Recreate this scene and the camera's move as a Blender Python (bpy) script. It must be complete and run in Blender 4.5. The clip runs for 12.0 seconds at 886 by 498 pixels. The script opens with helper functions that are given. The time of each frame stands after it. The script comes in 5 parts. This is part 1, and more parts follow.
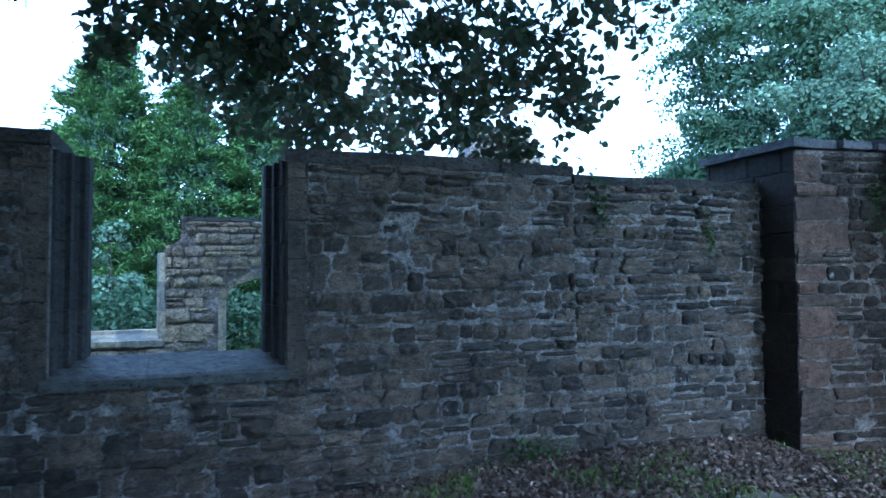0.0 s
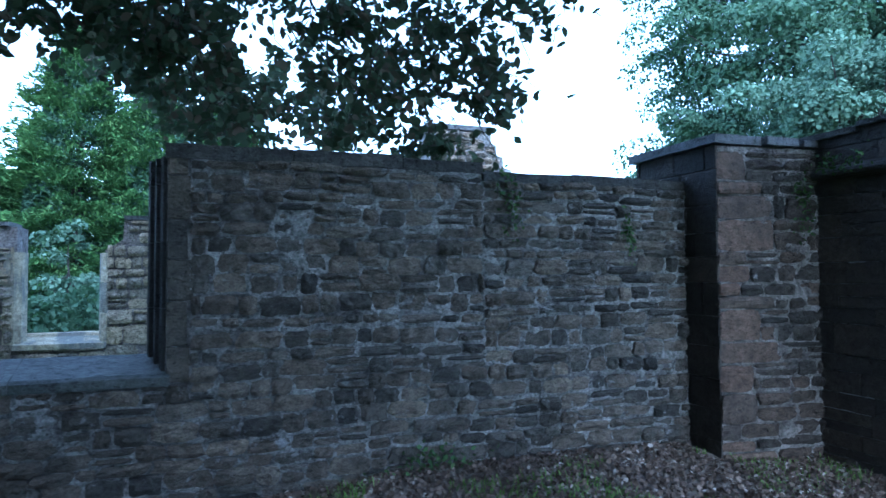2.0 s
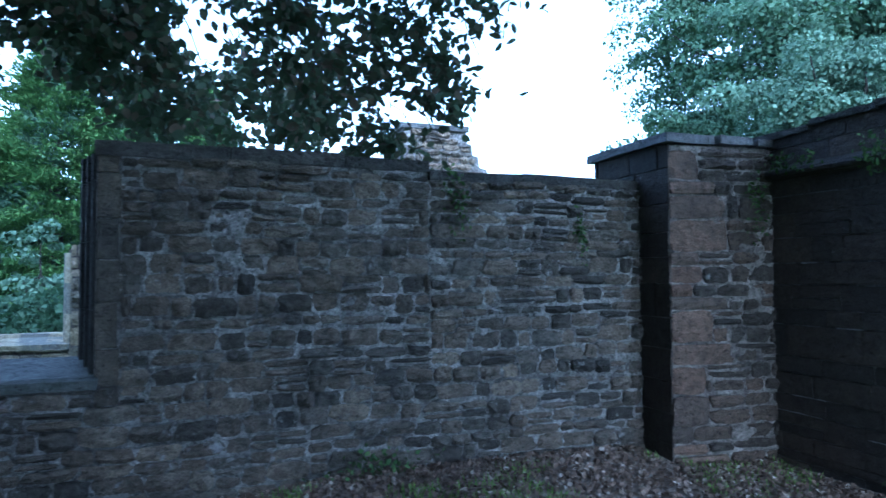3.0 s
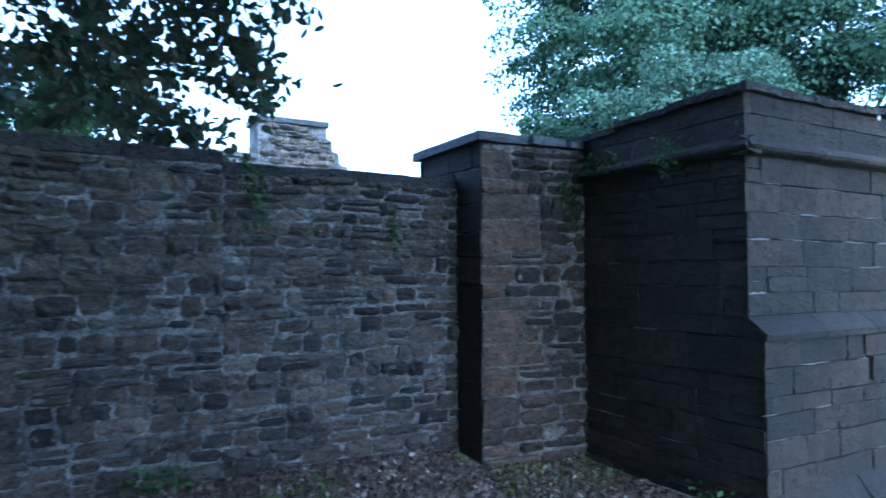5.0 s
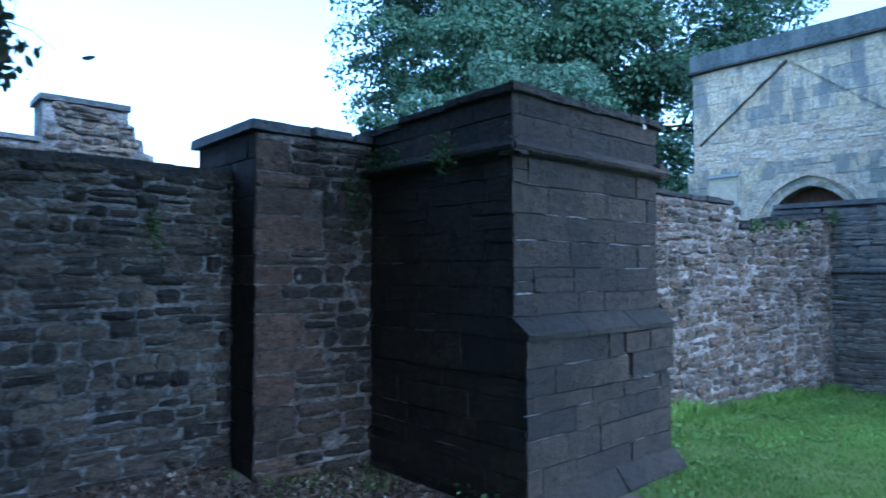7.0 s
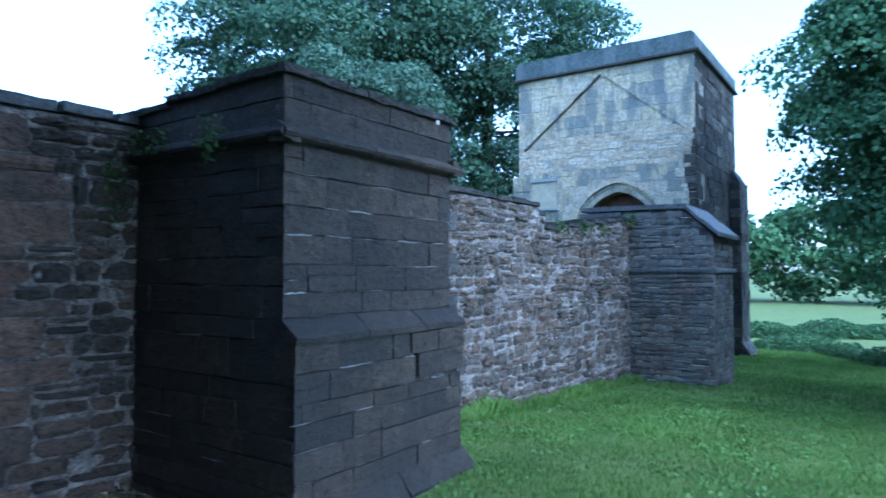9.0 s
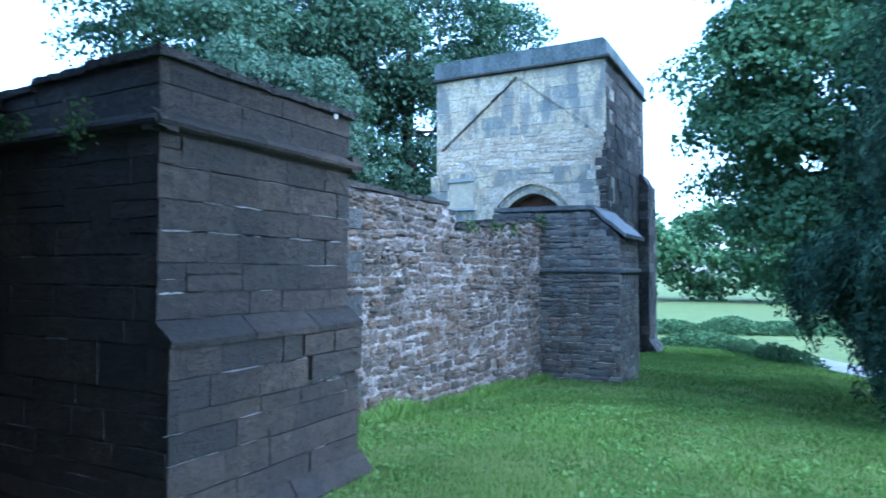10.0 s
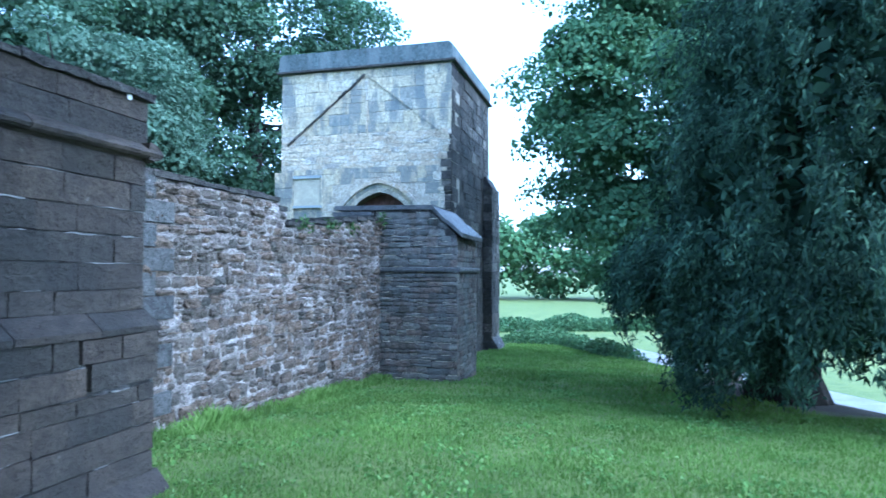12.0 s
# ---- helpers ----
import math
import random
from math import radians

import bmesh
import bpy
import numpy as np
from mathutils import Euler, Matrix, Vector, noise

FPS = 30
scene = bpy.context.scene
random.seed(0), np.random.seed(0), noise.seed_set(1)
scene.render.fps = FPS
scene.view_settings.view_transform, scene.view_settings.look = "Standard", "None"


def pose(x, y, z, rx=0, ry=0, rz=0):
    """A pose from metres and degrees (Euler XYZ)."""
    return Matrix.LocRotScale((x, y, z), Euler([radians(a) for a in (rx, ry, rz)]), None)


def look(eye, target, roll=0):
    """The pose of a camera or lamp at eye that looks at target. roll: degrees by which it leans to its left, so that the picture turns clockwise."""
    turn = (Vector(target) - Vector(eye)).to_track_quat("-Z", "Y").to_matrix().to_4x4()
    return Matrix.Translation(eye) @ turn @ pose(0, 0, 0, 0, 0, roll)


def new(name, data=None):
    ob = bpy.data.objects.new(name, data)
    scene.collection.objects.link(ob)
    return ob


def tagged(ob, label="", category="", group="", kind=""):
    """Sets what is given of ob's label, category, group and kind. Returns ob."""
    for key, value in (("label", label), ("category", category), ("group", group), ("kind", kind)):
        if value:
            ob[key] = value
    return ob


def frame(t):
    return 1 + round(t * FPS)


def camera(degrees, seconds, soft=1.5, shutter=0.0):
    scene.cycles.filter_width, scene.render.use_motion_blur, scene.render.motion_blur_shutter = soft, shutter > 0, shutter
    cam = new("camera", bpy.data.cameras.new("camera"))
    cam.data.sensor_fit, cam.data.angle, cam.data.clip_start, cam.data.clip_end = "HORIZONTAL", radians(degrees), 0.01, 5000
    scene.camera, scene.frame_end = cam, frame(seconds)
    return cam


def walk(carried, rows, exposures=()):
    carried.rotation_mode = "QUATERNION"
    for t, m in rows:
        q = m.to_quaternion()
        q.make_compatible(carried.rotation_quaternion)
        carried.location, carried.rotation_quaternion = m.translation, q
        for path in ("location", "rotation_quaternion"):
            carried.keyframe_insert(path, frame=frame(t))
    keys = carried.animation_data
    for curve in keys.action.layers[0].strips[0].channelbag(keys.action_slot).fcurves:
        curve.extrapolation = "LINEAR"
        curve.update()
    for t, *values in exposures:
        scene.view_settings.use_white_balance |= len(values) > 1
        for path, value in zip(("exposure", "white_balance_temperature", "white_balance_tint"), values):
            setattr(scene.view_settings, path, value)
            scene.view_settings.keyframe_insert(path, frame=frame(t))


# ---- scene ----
cam = camera(68.1, 12.0, 1.5, 0.7)
SKY, SUN = 0.15, 0.5
METRES, EYE, TILT, LEAN, TURN = 3.6, 1.6, 0.0, 0.0, -19.2
ROWS = [
    (0.0, 0.0, 0.0, 0.0, 0.01, 2.29, 0.32),
    (0.5, 0.0449, 0.014, 0.0008, -0.15, 2.28, 0.31),
    (1.0, 0.0942, 0.0293, 0.0012, -0.34, 2.3, 0.32),
    (1.5, 0.1468, 0.0446, 0.0013, -0.35, 2.3, 0.31),
    (2.0, 0.1993, 0.0584, 0.0006, -0.35, 2.31, 0.32),
    (2.5, 0.2511, 0.071, 0.0002, -0.36, 2.33, 0.31),
    (4.5, 0.4531, 0.122, 0.0, -7.1, 2.34, 0.28),
    (5.0, 0.5002, 0.1334, 0.0001, -9.99, 2.3, 0.26),
    (5.5, 0.5424, 0.1429, 0.0001, -12.73, 2.29, 0.25),
    (6.0, 0.5857, 0.1508, 0.0009, -15.86, 2.25, 0.22),
    (6.5, 0.6288, 0.1579, 0.0019, -19.42, 2.22, 0.19),
    (7.0, 0.6695, 0.1645, 0.0017, -22.91, 2.18, 0.14),
    (9.0, 0.8163, 0.1732, -0.0012, -36.34, 2.11, -0.0),
    (9.5, 0.8486, 0.1713, -0.0016, -39.7, 2.08, -0.04),
    (10.0, 0.8787, 0.1672, -0.0022, -43.05, 2.09, -0.08),
    (10.5, 0.9067, 0.1592, -0.0028, -46.37, 2.08, -0.12),
    (11.0, 0.9331, 0.1525, -0.003, -49.63, 2.07, -0.16),
    (11.5, 0.955, 0.1438, -0.0032, -52.78, 2.07, -0.2),
    (12.0, 0.9736, 0.1366, -0.0033, -55.52, 2.09, -0.21),
]
# the clip dims a little while the pale tower comes into view
EXPOSURES = [(t, s, k, 4) for t, s, k in ((0.0, 2.9, 4280), (2.5, 2.82, 4250), (4.5, 2.66, 4170), (5.5, 2.45, 4120), (6.5, 2.12, 4080), (7.0, 2.02, 4080), (9.0, 2.18, 4130), (9.5, 2.32, 4160), (10.5, 2.66, 4220), (12.0, 2.74, 4250))]
walk(cam, [(t, pose(0, 0, EYE, TILT, LEAN, TURN) @ pose(METRES * x, METRES * y, METRES * z, 90 + pitch, roll, yaw)) for t, x, y, z, yaw, pitch, roll in ROWS], EXPOSURES)

# ---- light: a dull evening sky, the sun behind thin cloud ----
world = bpy.data.worlds.new("world")
scene.world = world
world.use_nodes = True
wn = world.node_tree.nodes
sky = wn.new("ShaderNodeTexSky")
sky.sky_type, sky.sun_disc = "NISHITA", False
sky.sun_elevation, sky.sun_rotation = radians(40), radians(190)
sky.air_density, sky.dust_density, sky.ozone_density = 1.0, 2.0, 1.0
wn["Background"].inputs["Strength"].default_value = SKY
haze = wn.new("ShaderNodeHueSaturation")   # thin high cloud takes the blue out of the sky
haze.inputs["Saturation"].default_value = 0.6
world.node_tree.links.new(sky.outputs["Color"], haze.inputs["Color"])
world.node_tree.links.new(haze.outputs["Color"], wn["Background"].inputs["Color"])

sun_data = bpy.data.lights.new("sun", "SUN")
sun_data.energy, sun_data.angle, sun_data.color = SUN, radians(45), (1.0, 0.98, 0.96)
sun = new("sun", sun_data)
sun.matrix_world = look((0.8, -25.5, 25), (6, 4, 0))


# ---- materials ----
def nodes_of(name):
    m = bpy.data.materials.new(name)
    m.use_nodes = True
    return m, m.node_tree.nodes, m.node_tree.links, m.node_tree.nodes["Principled BSDF"]


def ramp(nt, link, source, stops, mode="LINEAR"):
    r = nt.new("ShaderNodeValToRGB")
    r.color_ramp.interpolation = mode
    while len(r.color_ramp.elements) < len(stops):
        r.color_ramp.elements.new(0.5)
    for e, (p, c) in zip(r.color_ramp.elements, stops):
        e.position = p
        e.color = (*c, 1) if len(c) == 3 else c
    link.new(source, r.inputs[0])
    return r.outputs["Color"]


def noise_tex(nt, link, coord, scale, detail=6, rough=0.6, squash=None):
    n = nt.new("ShaderNodeTexNoise")
    n.inputs["Scale"].default_value, n.inputs["Detail"].default_value, n.inputs["Roughness"].default_value = scale, detail, rough
    if squash:
        mp = nt.new("ShaderNodeMapping")
        mp.inputs["Scale"].default_value = squash
        link.new(coord, mp.inputs["Vector"])
        coord = mp.outputs["Vector"]
    link.new(coord, n.inputs["Vector"])
    return n.outputs["Fac"]


def mix(nt, link, fac, a, b, mode="MIX"):
    x = nt.new("ShaderNodeMix")
    x.data_type, x.blend_type = "RGBA", mode
    for v, s in ((fac, x.inputs[0]), (a, x.inputs[6]), (b, x.inputs[7])):
        if isinstance(v, (int, float)):
            s.default_value = v
        elif isinstance(v, tuple):
            s.default_value = (*v, 1)
        else:
            link.new(v, s)
    return x.outputs[2]


def bumped(nt, link, bsdf, heights):
    """heights: (value, strength, distance), from coarse to fine."""
    last = None
    for value, strength, distance in heights:
        b = nt.new("ShaderNodeBump")
        b.inputs["Strength"].default_value, b.inputs["Distance"].default_value = strength, distance
        link.new(value, b.inputs["Height"])
        if last:
            link.new(last, b.inputs["Normal"])
        last = b.outputs["Normal"]
    link.new(last, bsdf.inputs["Normal"])


def position(nt):
    return nt.new("ShaderNodeNewGeometry").outputs["Position"]




def masonry(name, colours, lime=(0.3, 0.3, 0.31), lime_from=0.62, island=False, stain=0.55, bump=1.0, grain=(1, 1, 1.15), stain_at=(0.40, 0.66), rough=0.9, streak=0.0, pits=0.9, gloss=0.25):
    """Weathered stone: a colour a stone, soot, lime bloom, bedding grain and pits."""
    m, nt, link, bsdf = nodes_of(name)
    geo = nt.new("ShaderNodeNewGeometry")
    pos = geo.outputs["Position"]
    own = geo.outputs["Random Per Island"] if island else nt.new("ShaderNodeObjectInfo").outputs["Random"]
    step = 1 / max(1, len(colours) - 1)
    base = ramp(nt, link, own, [(i * step, c) for i, c in enumerate(colours)])
    mid = noise_tex(nt, link, pos, 11, 8, 0.65, grain)
    fine = noise_tex(nt, link, pos, 70, 5, 0.7, grain)
    tone = ramp(nt, link, mid, [(0.28, (0.44, 0.45, 0.43)), (0.72, (1.32, 1.36, 1.33))])
    base = mix(nt, link, 1.0, base, tone, "MULTIPLY")
    # fine relief also painted as dark and light colour, as soft light hardly shows it
    base = mix(nt, link, 0.8, base, ramp(nt, link, fine, [(0.3, (0.4, 0.4, 0.4)), (0.75, (1.6, 1.58, 1.55))]), "MULTIPLY")
    soot = ramp(nt, link, noise_tex(nt, link, pos, 1.3, 5, 0.6), [(stain_at[0], (0, 0, 0)), (stain_at[1], (1, 1, 1))])
    sooty = mix(nt, link, stain, base, (0.02, 0.021, 0.022))
    base = mix(nt, link, soot, base, sooty)
    if streak:
        run = ramp(nt, link, noise_tex(nt, link, pos, 1.1, 6, 0.6, (2.2, 2.2, 0.55)), [(0.46, (0, 0, 0)), (0.56, (1, 1, 1))])
        base = mix(nt, link, run, base, mix(nt, link, streak, base, (0.135, 0.152, 0.155)))
    bloom = ramp(nt, link, noise_tex(nt, link, pos, 5.5, 8, 0.72), [(lime_from, (0, 0, 0)), (lime_from + 0.08, (1, 1, 1))])
    base = mix(nt, link, bloom, base, lime)
    # pits: hollows painted dark and high spots light, along with their bump
    pit = noise_tex(nt, link, pos, 24, 5, 0.65, (0.9, 0.9, 1.4))
    base = mix(nt, link, pits, base, ramp(nt, link, pit, [(0.34, (0.12, 0.12, 0.12)), (0.46, (1, 1, 1)), (0.62, (1, 1, 1)), (0.74, (1.5, 1.5, 1.5))]), "MULTIPLY")
    link.new(base, bsdf.inputs["Base Color"])
    bsdf.inputs["Roughness"].default_value = rough
    bsdf.inputs["Specular IOR Level"].default_value = gloss
    bumped(nt, link, bsdf, [(mid, bump, 0.08), (pit, 0.8 * bump, 0.03), (fine, 0.8 * bump, 0.012)])
    return m


def mortar_mat(name, a, b, dark=(0.05, 0.05, 0.05)):
    m, nt, link, bsdf = nodes_of(name)
    pos = position(nt)
    n1, n2 = noise_tex(nt, link, pos, 4, 8, 0.7), noise_tex(nt, link, pos, 45, 6, 0.7)
    c = ramp(nt, link, n1, [(0.32, dark), (0.48, a), (0.7, b)])
    c = mix(nt, link, 0.9, c, ramp(nt, link, n2, [(0.3, (0.4, 0.4, 0.4)), (0.75, (1.5, 1.5, 1.5))]), "MULTIPLY")
    hole = noise_tex(nt, link, pos, 30, 5, 0.65)
    c = mix(nt, link, 0.85, c, ramp(nt, link, hole, [(0.34, (0.2, 0.2, 0.2)), (0.47, (1, 1, 1)), (0.66, (1.25, 1.25, 1.25))]), "MULTIPLY")
    link.new(c, bsdf.inputs["Base Color"])
    bsdf.inputs["Roughness"].default_value = 0.95
    n3 = noise_tex(nt, link, pos, 17, 5, 0.7)
    bumped(nt, link, bsdf, [(n1, 0.6, 0.04), (n3, 1.0, 0.05), (n2, 0.9, 0.02)])
    return m


def leaf_mat(name, stops, through_colour, rough=0.5, glow=0.35, tone=(0.5, 1.35)):
    """Leaves: a colour a leaf, some light let through."""
    m, nt, link, bsdf = nodes_of(name)
    geo = nt.new("ShaderNodeNewGeometry")
    c = ramp(nt, link, geo.outputs["Random Per Island"], stops)
    big = noise_tex(nt, link, geo.outputs["Position"], 0.9, 3)
    c = mix(nt, link, 0.7, c, ramp(nt, link, big, [(0.3, (tone[0], tone[0], tone[0])), (0.7, (tone[1], tone[1], tone[1]))]), "MULTIPLY")
    link.new(c, bsdf.inputs["Base Color"])
    bsdf.inputs["Roughness"].default_value = 0.8
    bsdf.inputs["Specular IOR Level"].default_value = 0.12
    t = nt.new("ShaderNodeBsdfTranslucent")
    t.inputs["Color"].default_value = (*through_colour, 1)
    s = nt.new("ShaderNodeMixShader")
    s.inputs[0].default_value = glow
    link.new(bsdf.outputs[0], s.inputs[1])
    link.new(t.outputs[0], s.inputs[2])
    link.new(s.outputs[0], nt["Material Output"].inputs["Surface"])
    return m


def plain(name, a, b, scale=8, rough=0.8, bump=0.3, grain=None):
    m, nt, link, bsdf = nodes_of(name)
    n = noise_tex(nt, link, position(nt), scale, 8, 0.65, grain)
    f = noise_tex(nt, link, position(nt), scale * 7, 5, 0.65, grain)
    c = ramp(nt, link, n, [(0.3, a), (0.7, b)])
    c = mix(nt, link, 0.4, c, ramp(nt, link, f, [(0.3, (0.5, 0.5, 0.5)), (0.75, (1.3, 1.3, 1.3))]), "MULTIPLY")
    link.new(c, bsdf.inputs["Base Color"])
    bsdf.inputs["Roughness"].default_value = rough
    bsdf.inputs["Specular IOR Level"].default_value = 0.25
    bumped(nt, link, bsdf, [(n, bump, 0.05), (f, bump, 0.01)])
    return m


BROWN = [(0.106, 0.086, 0.070), (0.189, 0.158, 0.130), (0.057, 0.051, 0.046), (0.220, 0.180, 0.145), (0.132, 0.119, 0.106), (0.044, 0.040, 0.037), (0.163, 0.136, 0.113)]
RED = [(0.170, 0.127, 0.099), (0.138, 0.105, 0.085), (0.198, 0.152, 0.121), (0.124, 0.104, 0.090), (0.170, 0.144, 0.127), (0.087, 0.079, 0.072), (0.189, 0.138, 0.106)]
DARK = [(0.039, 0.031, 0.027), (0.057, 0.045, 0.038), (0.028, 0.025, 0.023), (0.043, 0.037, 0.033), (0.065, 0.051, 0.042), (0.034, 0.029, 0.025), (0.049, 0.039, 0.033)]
PALE = [(0.50, 0.43, 0.30), (0.55, 0.485, 0.36), (0.46, 0.40, 0.295), (0.53, 0.45, 0.315), (0.49, 0.415, 0.30), (0.57, 0.505, 0.385), (0.26, 0.26, 0.24)]
ROSE = [(0.18, 0.15, 0.135), (0.12, 0.108, 0.10), (0.26, 0.245, 0.23), (0.085, 0.08, 0.076), (0.205, 0.165, 0.146), (0.16, 0.155, 0.155), (0.10, 0.095, 0.09)]
FAR = [(0.60, 0.49, 0.35), (0.34, 0.30, 0.255), (0.48, 0.41, 0.32), (0.62, 0.51, 0.36), (0.25, 0.235, 0.21), (0.55, 0.45, 0.33)]
M_NORTH = masonry("rubble_brown", BROWN, lime_from=0.61, pits=0.6, lime=(0.24, 0.24, 0.245))
M_NORTH_S = masonry("rubble_brown_small", BROWN, lime_from=0.61, island=True, pits=0.6, lime=(0.24, 0.24, 0.245))
M_PIER = masonry("rubble_pier", [(0.098, 0.072, 0.057), (0.075, 0.062, 0.053), (0.055, 0.048, 0.043), (0.118, 0.084, 0.066), (0.043, 0.039, 0.035), (0.088, 0.066, 0.053)], lime_from=0.64, stain_at=(0.48, 0.75))
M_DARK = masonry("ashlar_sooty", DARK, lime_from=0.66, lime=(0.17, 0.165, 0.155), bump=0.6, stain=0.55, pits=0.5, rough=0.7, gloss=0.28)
M_RED = masonry("rubble_red", RED, lime=(0.46, 0.43, 0.41), lime_from=0.645, stain_at=(0.5, 0.8), stain=0.45)
M_RED_S = masonry("rubble_red_small", RED, lime=(0.46, 0.43, 0.41), lime_from=0.645, island=True, stain_at=(0.5, 0.8), stain=0.45)
M_ROSE = masonry("coursed_rose", ROSE, lime_from=0.64, lime=(0.36, 0.36, 0.36), stain_at=(0.45, 0.75), bump=0.7, pits=0.4, streak=0.45)
M_PALE = masonry("ashlar_pale", PALE, lime=(0.50, 0.475, 0.41), lime_from=0.60, stain=0.4, bump=0.3, stain_at=(0.58, 0.72), streak=0.75, pits=0.4)
M_PALE_RUBBLE = masonry("rubble_tower", [(0.55, 0.46, 0.34), (0.60, 0.51, 0.39), (0.44, 0.37, 0.28), (0.54, 0.44, 0.33), (0.62, 0.55, 0.45), (0.36, 0.33, 0.29)], lime=(0.62, 0.58, 0.50), lime_from=0.56, stain=0.4, bump=0.6, stain_at=(0.58, 0.75), pits=0.5)
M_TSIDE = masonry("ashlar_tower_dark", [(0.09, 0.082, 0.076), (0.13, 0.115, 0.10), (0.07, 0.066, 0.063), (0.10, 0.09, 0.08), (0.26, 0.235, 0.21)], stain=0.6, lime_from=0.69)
M_FAR = masonry("rubble_far", FAR, lime=(0.45, 0.42, 0.38), lime_from=0.62, stain_at=(0.5, 0.75))
M_GABLE = masonry("rubble_gable", [(0.24, 0.19, 0.15), (0.19, 0.16, 0.135), (0.15, 0.135, 0.12), (0.28, 0.225, 0.175), (0.12, 0.11, 0.10)], lime=(0.3, 0.28, 0.26), lime_from=0.63)
M_COPE = masonry("coping_slate", [(0.11, 0.113, 0.122), (0.15, 0.15, 0.157), (0.095, 0.098, 0.106)], lime=(0.26, 0.28, 0.27), lime_from=0.64, bump=0.5, rough=0.45)
M_COPE_D = masonry("coping_dark", [(0.06, 0.056, 0.054), (0.08, 0.074, 0.07), (0.05, 0.05, 0.05)], lime=(0.1, 0.13, 0.09), lime_from=0.66, bump=0.8)
M_SILL = masonry("sill_stone", [(0.075, 0.08, 0.078), (0.095, 0.098, 0.094)], lime_from=0.76, bump=0.5, stain=0.3, rough=0.55)
M_MORT_N = mortar_mat("mortar_grey", (0.165, 0.161, 0.155), (0.35, 0.345, 0.34), (0.055, 0.051, 0.048))
M_MORT_R = mortar_mat("mortar_pale", (0.22, 0.195, 0.18), (0.42, 0.395, 0.375), (0.10, 0.085, 0.08))
M_MORT_PIER = mortar_mat("mortar_pier", (0.15, 0.137, 0.125), (0.33, 0.31, 0.29), (0.035, 0.032, 0.03))
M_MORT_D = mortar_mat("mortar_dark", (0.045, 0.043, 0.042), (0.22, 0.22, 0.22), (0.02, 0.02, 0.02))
M_MORT_P = mortar_mat("mortar_tower", (0.44, 0.40, 0.31), (0.60, 0.56, 0.47), (0.25, 0.23, 0.19))
M_LIME = plain("lime_mortar", (0.09, 0.09, 0.092), (0.30, 0.30, 0.305), 9, 0.95, 0.6)
M_LICHEN = plain("lichen", (0.45, 0.47, 0.45), (0.6, 0.62, 0.6), 30, 0.95, 0.3)
M_WOOD = plain("door_wood", (0.045, 0.022, 0.016), (0.10, 0.05, 0.035), 6, 0.7, 0.3, (6, 6, 0.6))
M_BARK = plain("bark", (0.018, 0.016, 0.014), (0.05, 0.044, 0.038), 9, 0.95, 1.0, (1, 1, 0.3))
M_YEW_BARK = plain("yew_bark", (0.010, 0.008, 0.007), (0.026, 0.021, 0.018), 9, 0.95, 1.0, (1, 1, 0.3))
M_TWIG = plain("twig_bark", (0.03, 0.025, 0.022), (0.07, 0.06, 0.05), 20, 0.9, 0.4)
M_LANE = plain("pale_lane", (0.13, 0.13, 0.124), (0.23, 0.226, 0.215), 1.5, 0.6, 0.1)
M_PLAQUE = plain("plaque_board", (0.33, 0.31, 0.24), (0.48, 0.44, 0.33), 4, 0.8, 0.3)
M_FRAME = plain("frame_paint", (0.24, 0.27, 0.28), (0.33, 0.36, 0.36), 12, 0.7, 0.2)
M_BEECH = leaf_mat("beech_leaf", [(0, (0.045, 0.066, 0.042)), (0.6, (0.07, 0.098, 0.058)), (1, (0.115, 0.08, 0.066))], (0.08, 0.10, 0.05), 0.45, 0.25)
M_CONIFER = leaf_mat("conifer_spray", [(0, (0.03, 0.068, 0.022)), (0.5, (0.052, 0.105, 0.03)), (1, (0.09, 0.15, 0.045))], (0.05, 0.09, 0.03), 0.6, 0.2)
M_BROAD = leaf_mat("broad_leaf", [(0, (0.042, 0.074, 0.048)), (0.6, (0.066, 0.11, 0.068)), (1, (0.098, 0.148, 0.098))], (0.07, 0.13, 0.05), 0.5, 0.25)
M_SILVER = leaf_mat("silver_leaf", [(0, (0.056, 0.092, 0.062)), (0.6, (0.09, 0.138, 0.094)), (1, (0.14, 0.20, 0.14))], (0.09, 0.15, 0.08), 0.5, 0.22)
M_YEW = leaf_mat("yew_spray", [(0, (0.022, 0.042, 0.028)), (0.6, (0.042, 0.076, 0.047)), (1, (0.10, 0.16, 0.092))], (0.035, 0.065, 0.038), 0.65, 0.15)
M_SYC = leaf_mat("sycamore_leaf", [(0, (0.068, 0.132, 0.066)), (0.6, (0.115, 0.196, 0.095)), (1, (0.17, 0.265, 0.134))], (0.09, 0.16, 0.06), 0.5, 0.28)
M_HEDGE = leaf_mat("hedge_leaf", [(0, (0.055, 0.115, 0.05)), (1, (0.12, 0.195, 0.085))], (0.12, 0.18, 0.08), 0.6, 0.25)
M_GRASS = leaf_mat("grass_blade", [(0, (0.10, 0.175, 0.036)), (0.7, (0.15, 0.24, 0.052)), (1, (0.23, 0.31, 0.11))], (0.14, 0.23, 0.04), 0.6, 0.35)
M_CLOVER = leaf_mat("clover_leaf", [(0, (0.11, 0.20, 0.05)), (0.7, (0.16, 0.27, 0.07)), (1, (0.24, 0.34, 0.13))], (0.12, 0.22, 0.05), 0.6, 0.3)
M_FERN = leaf_mat("wall_plant", [(0, (0.04, 0.075, 0.03)), (1, (0.09, 0.14, 0.05))], (0.07, 0.11, 0.03), 0.6, 0.25)
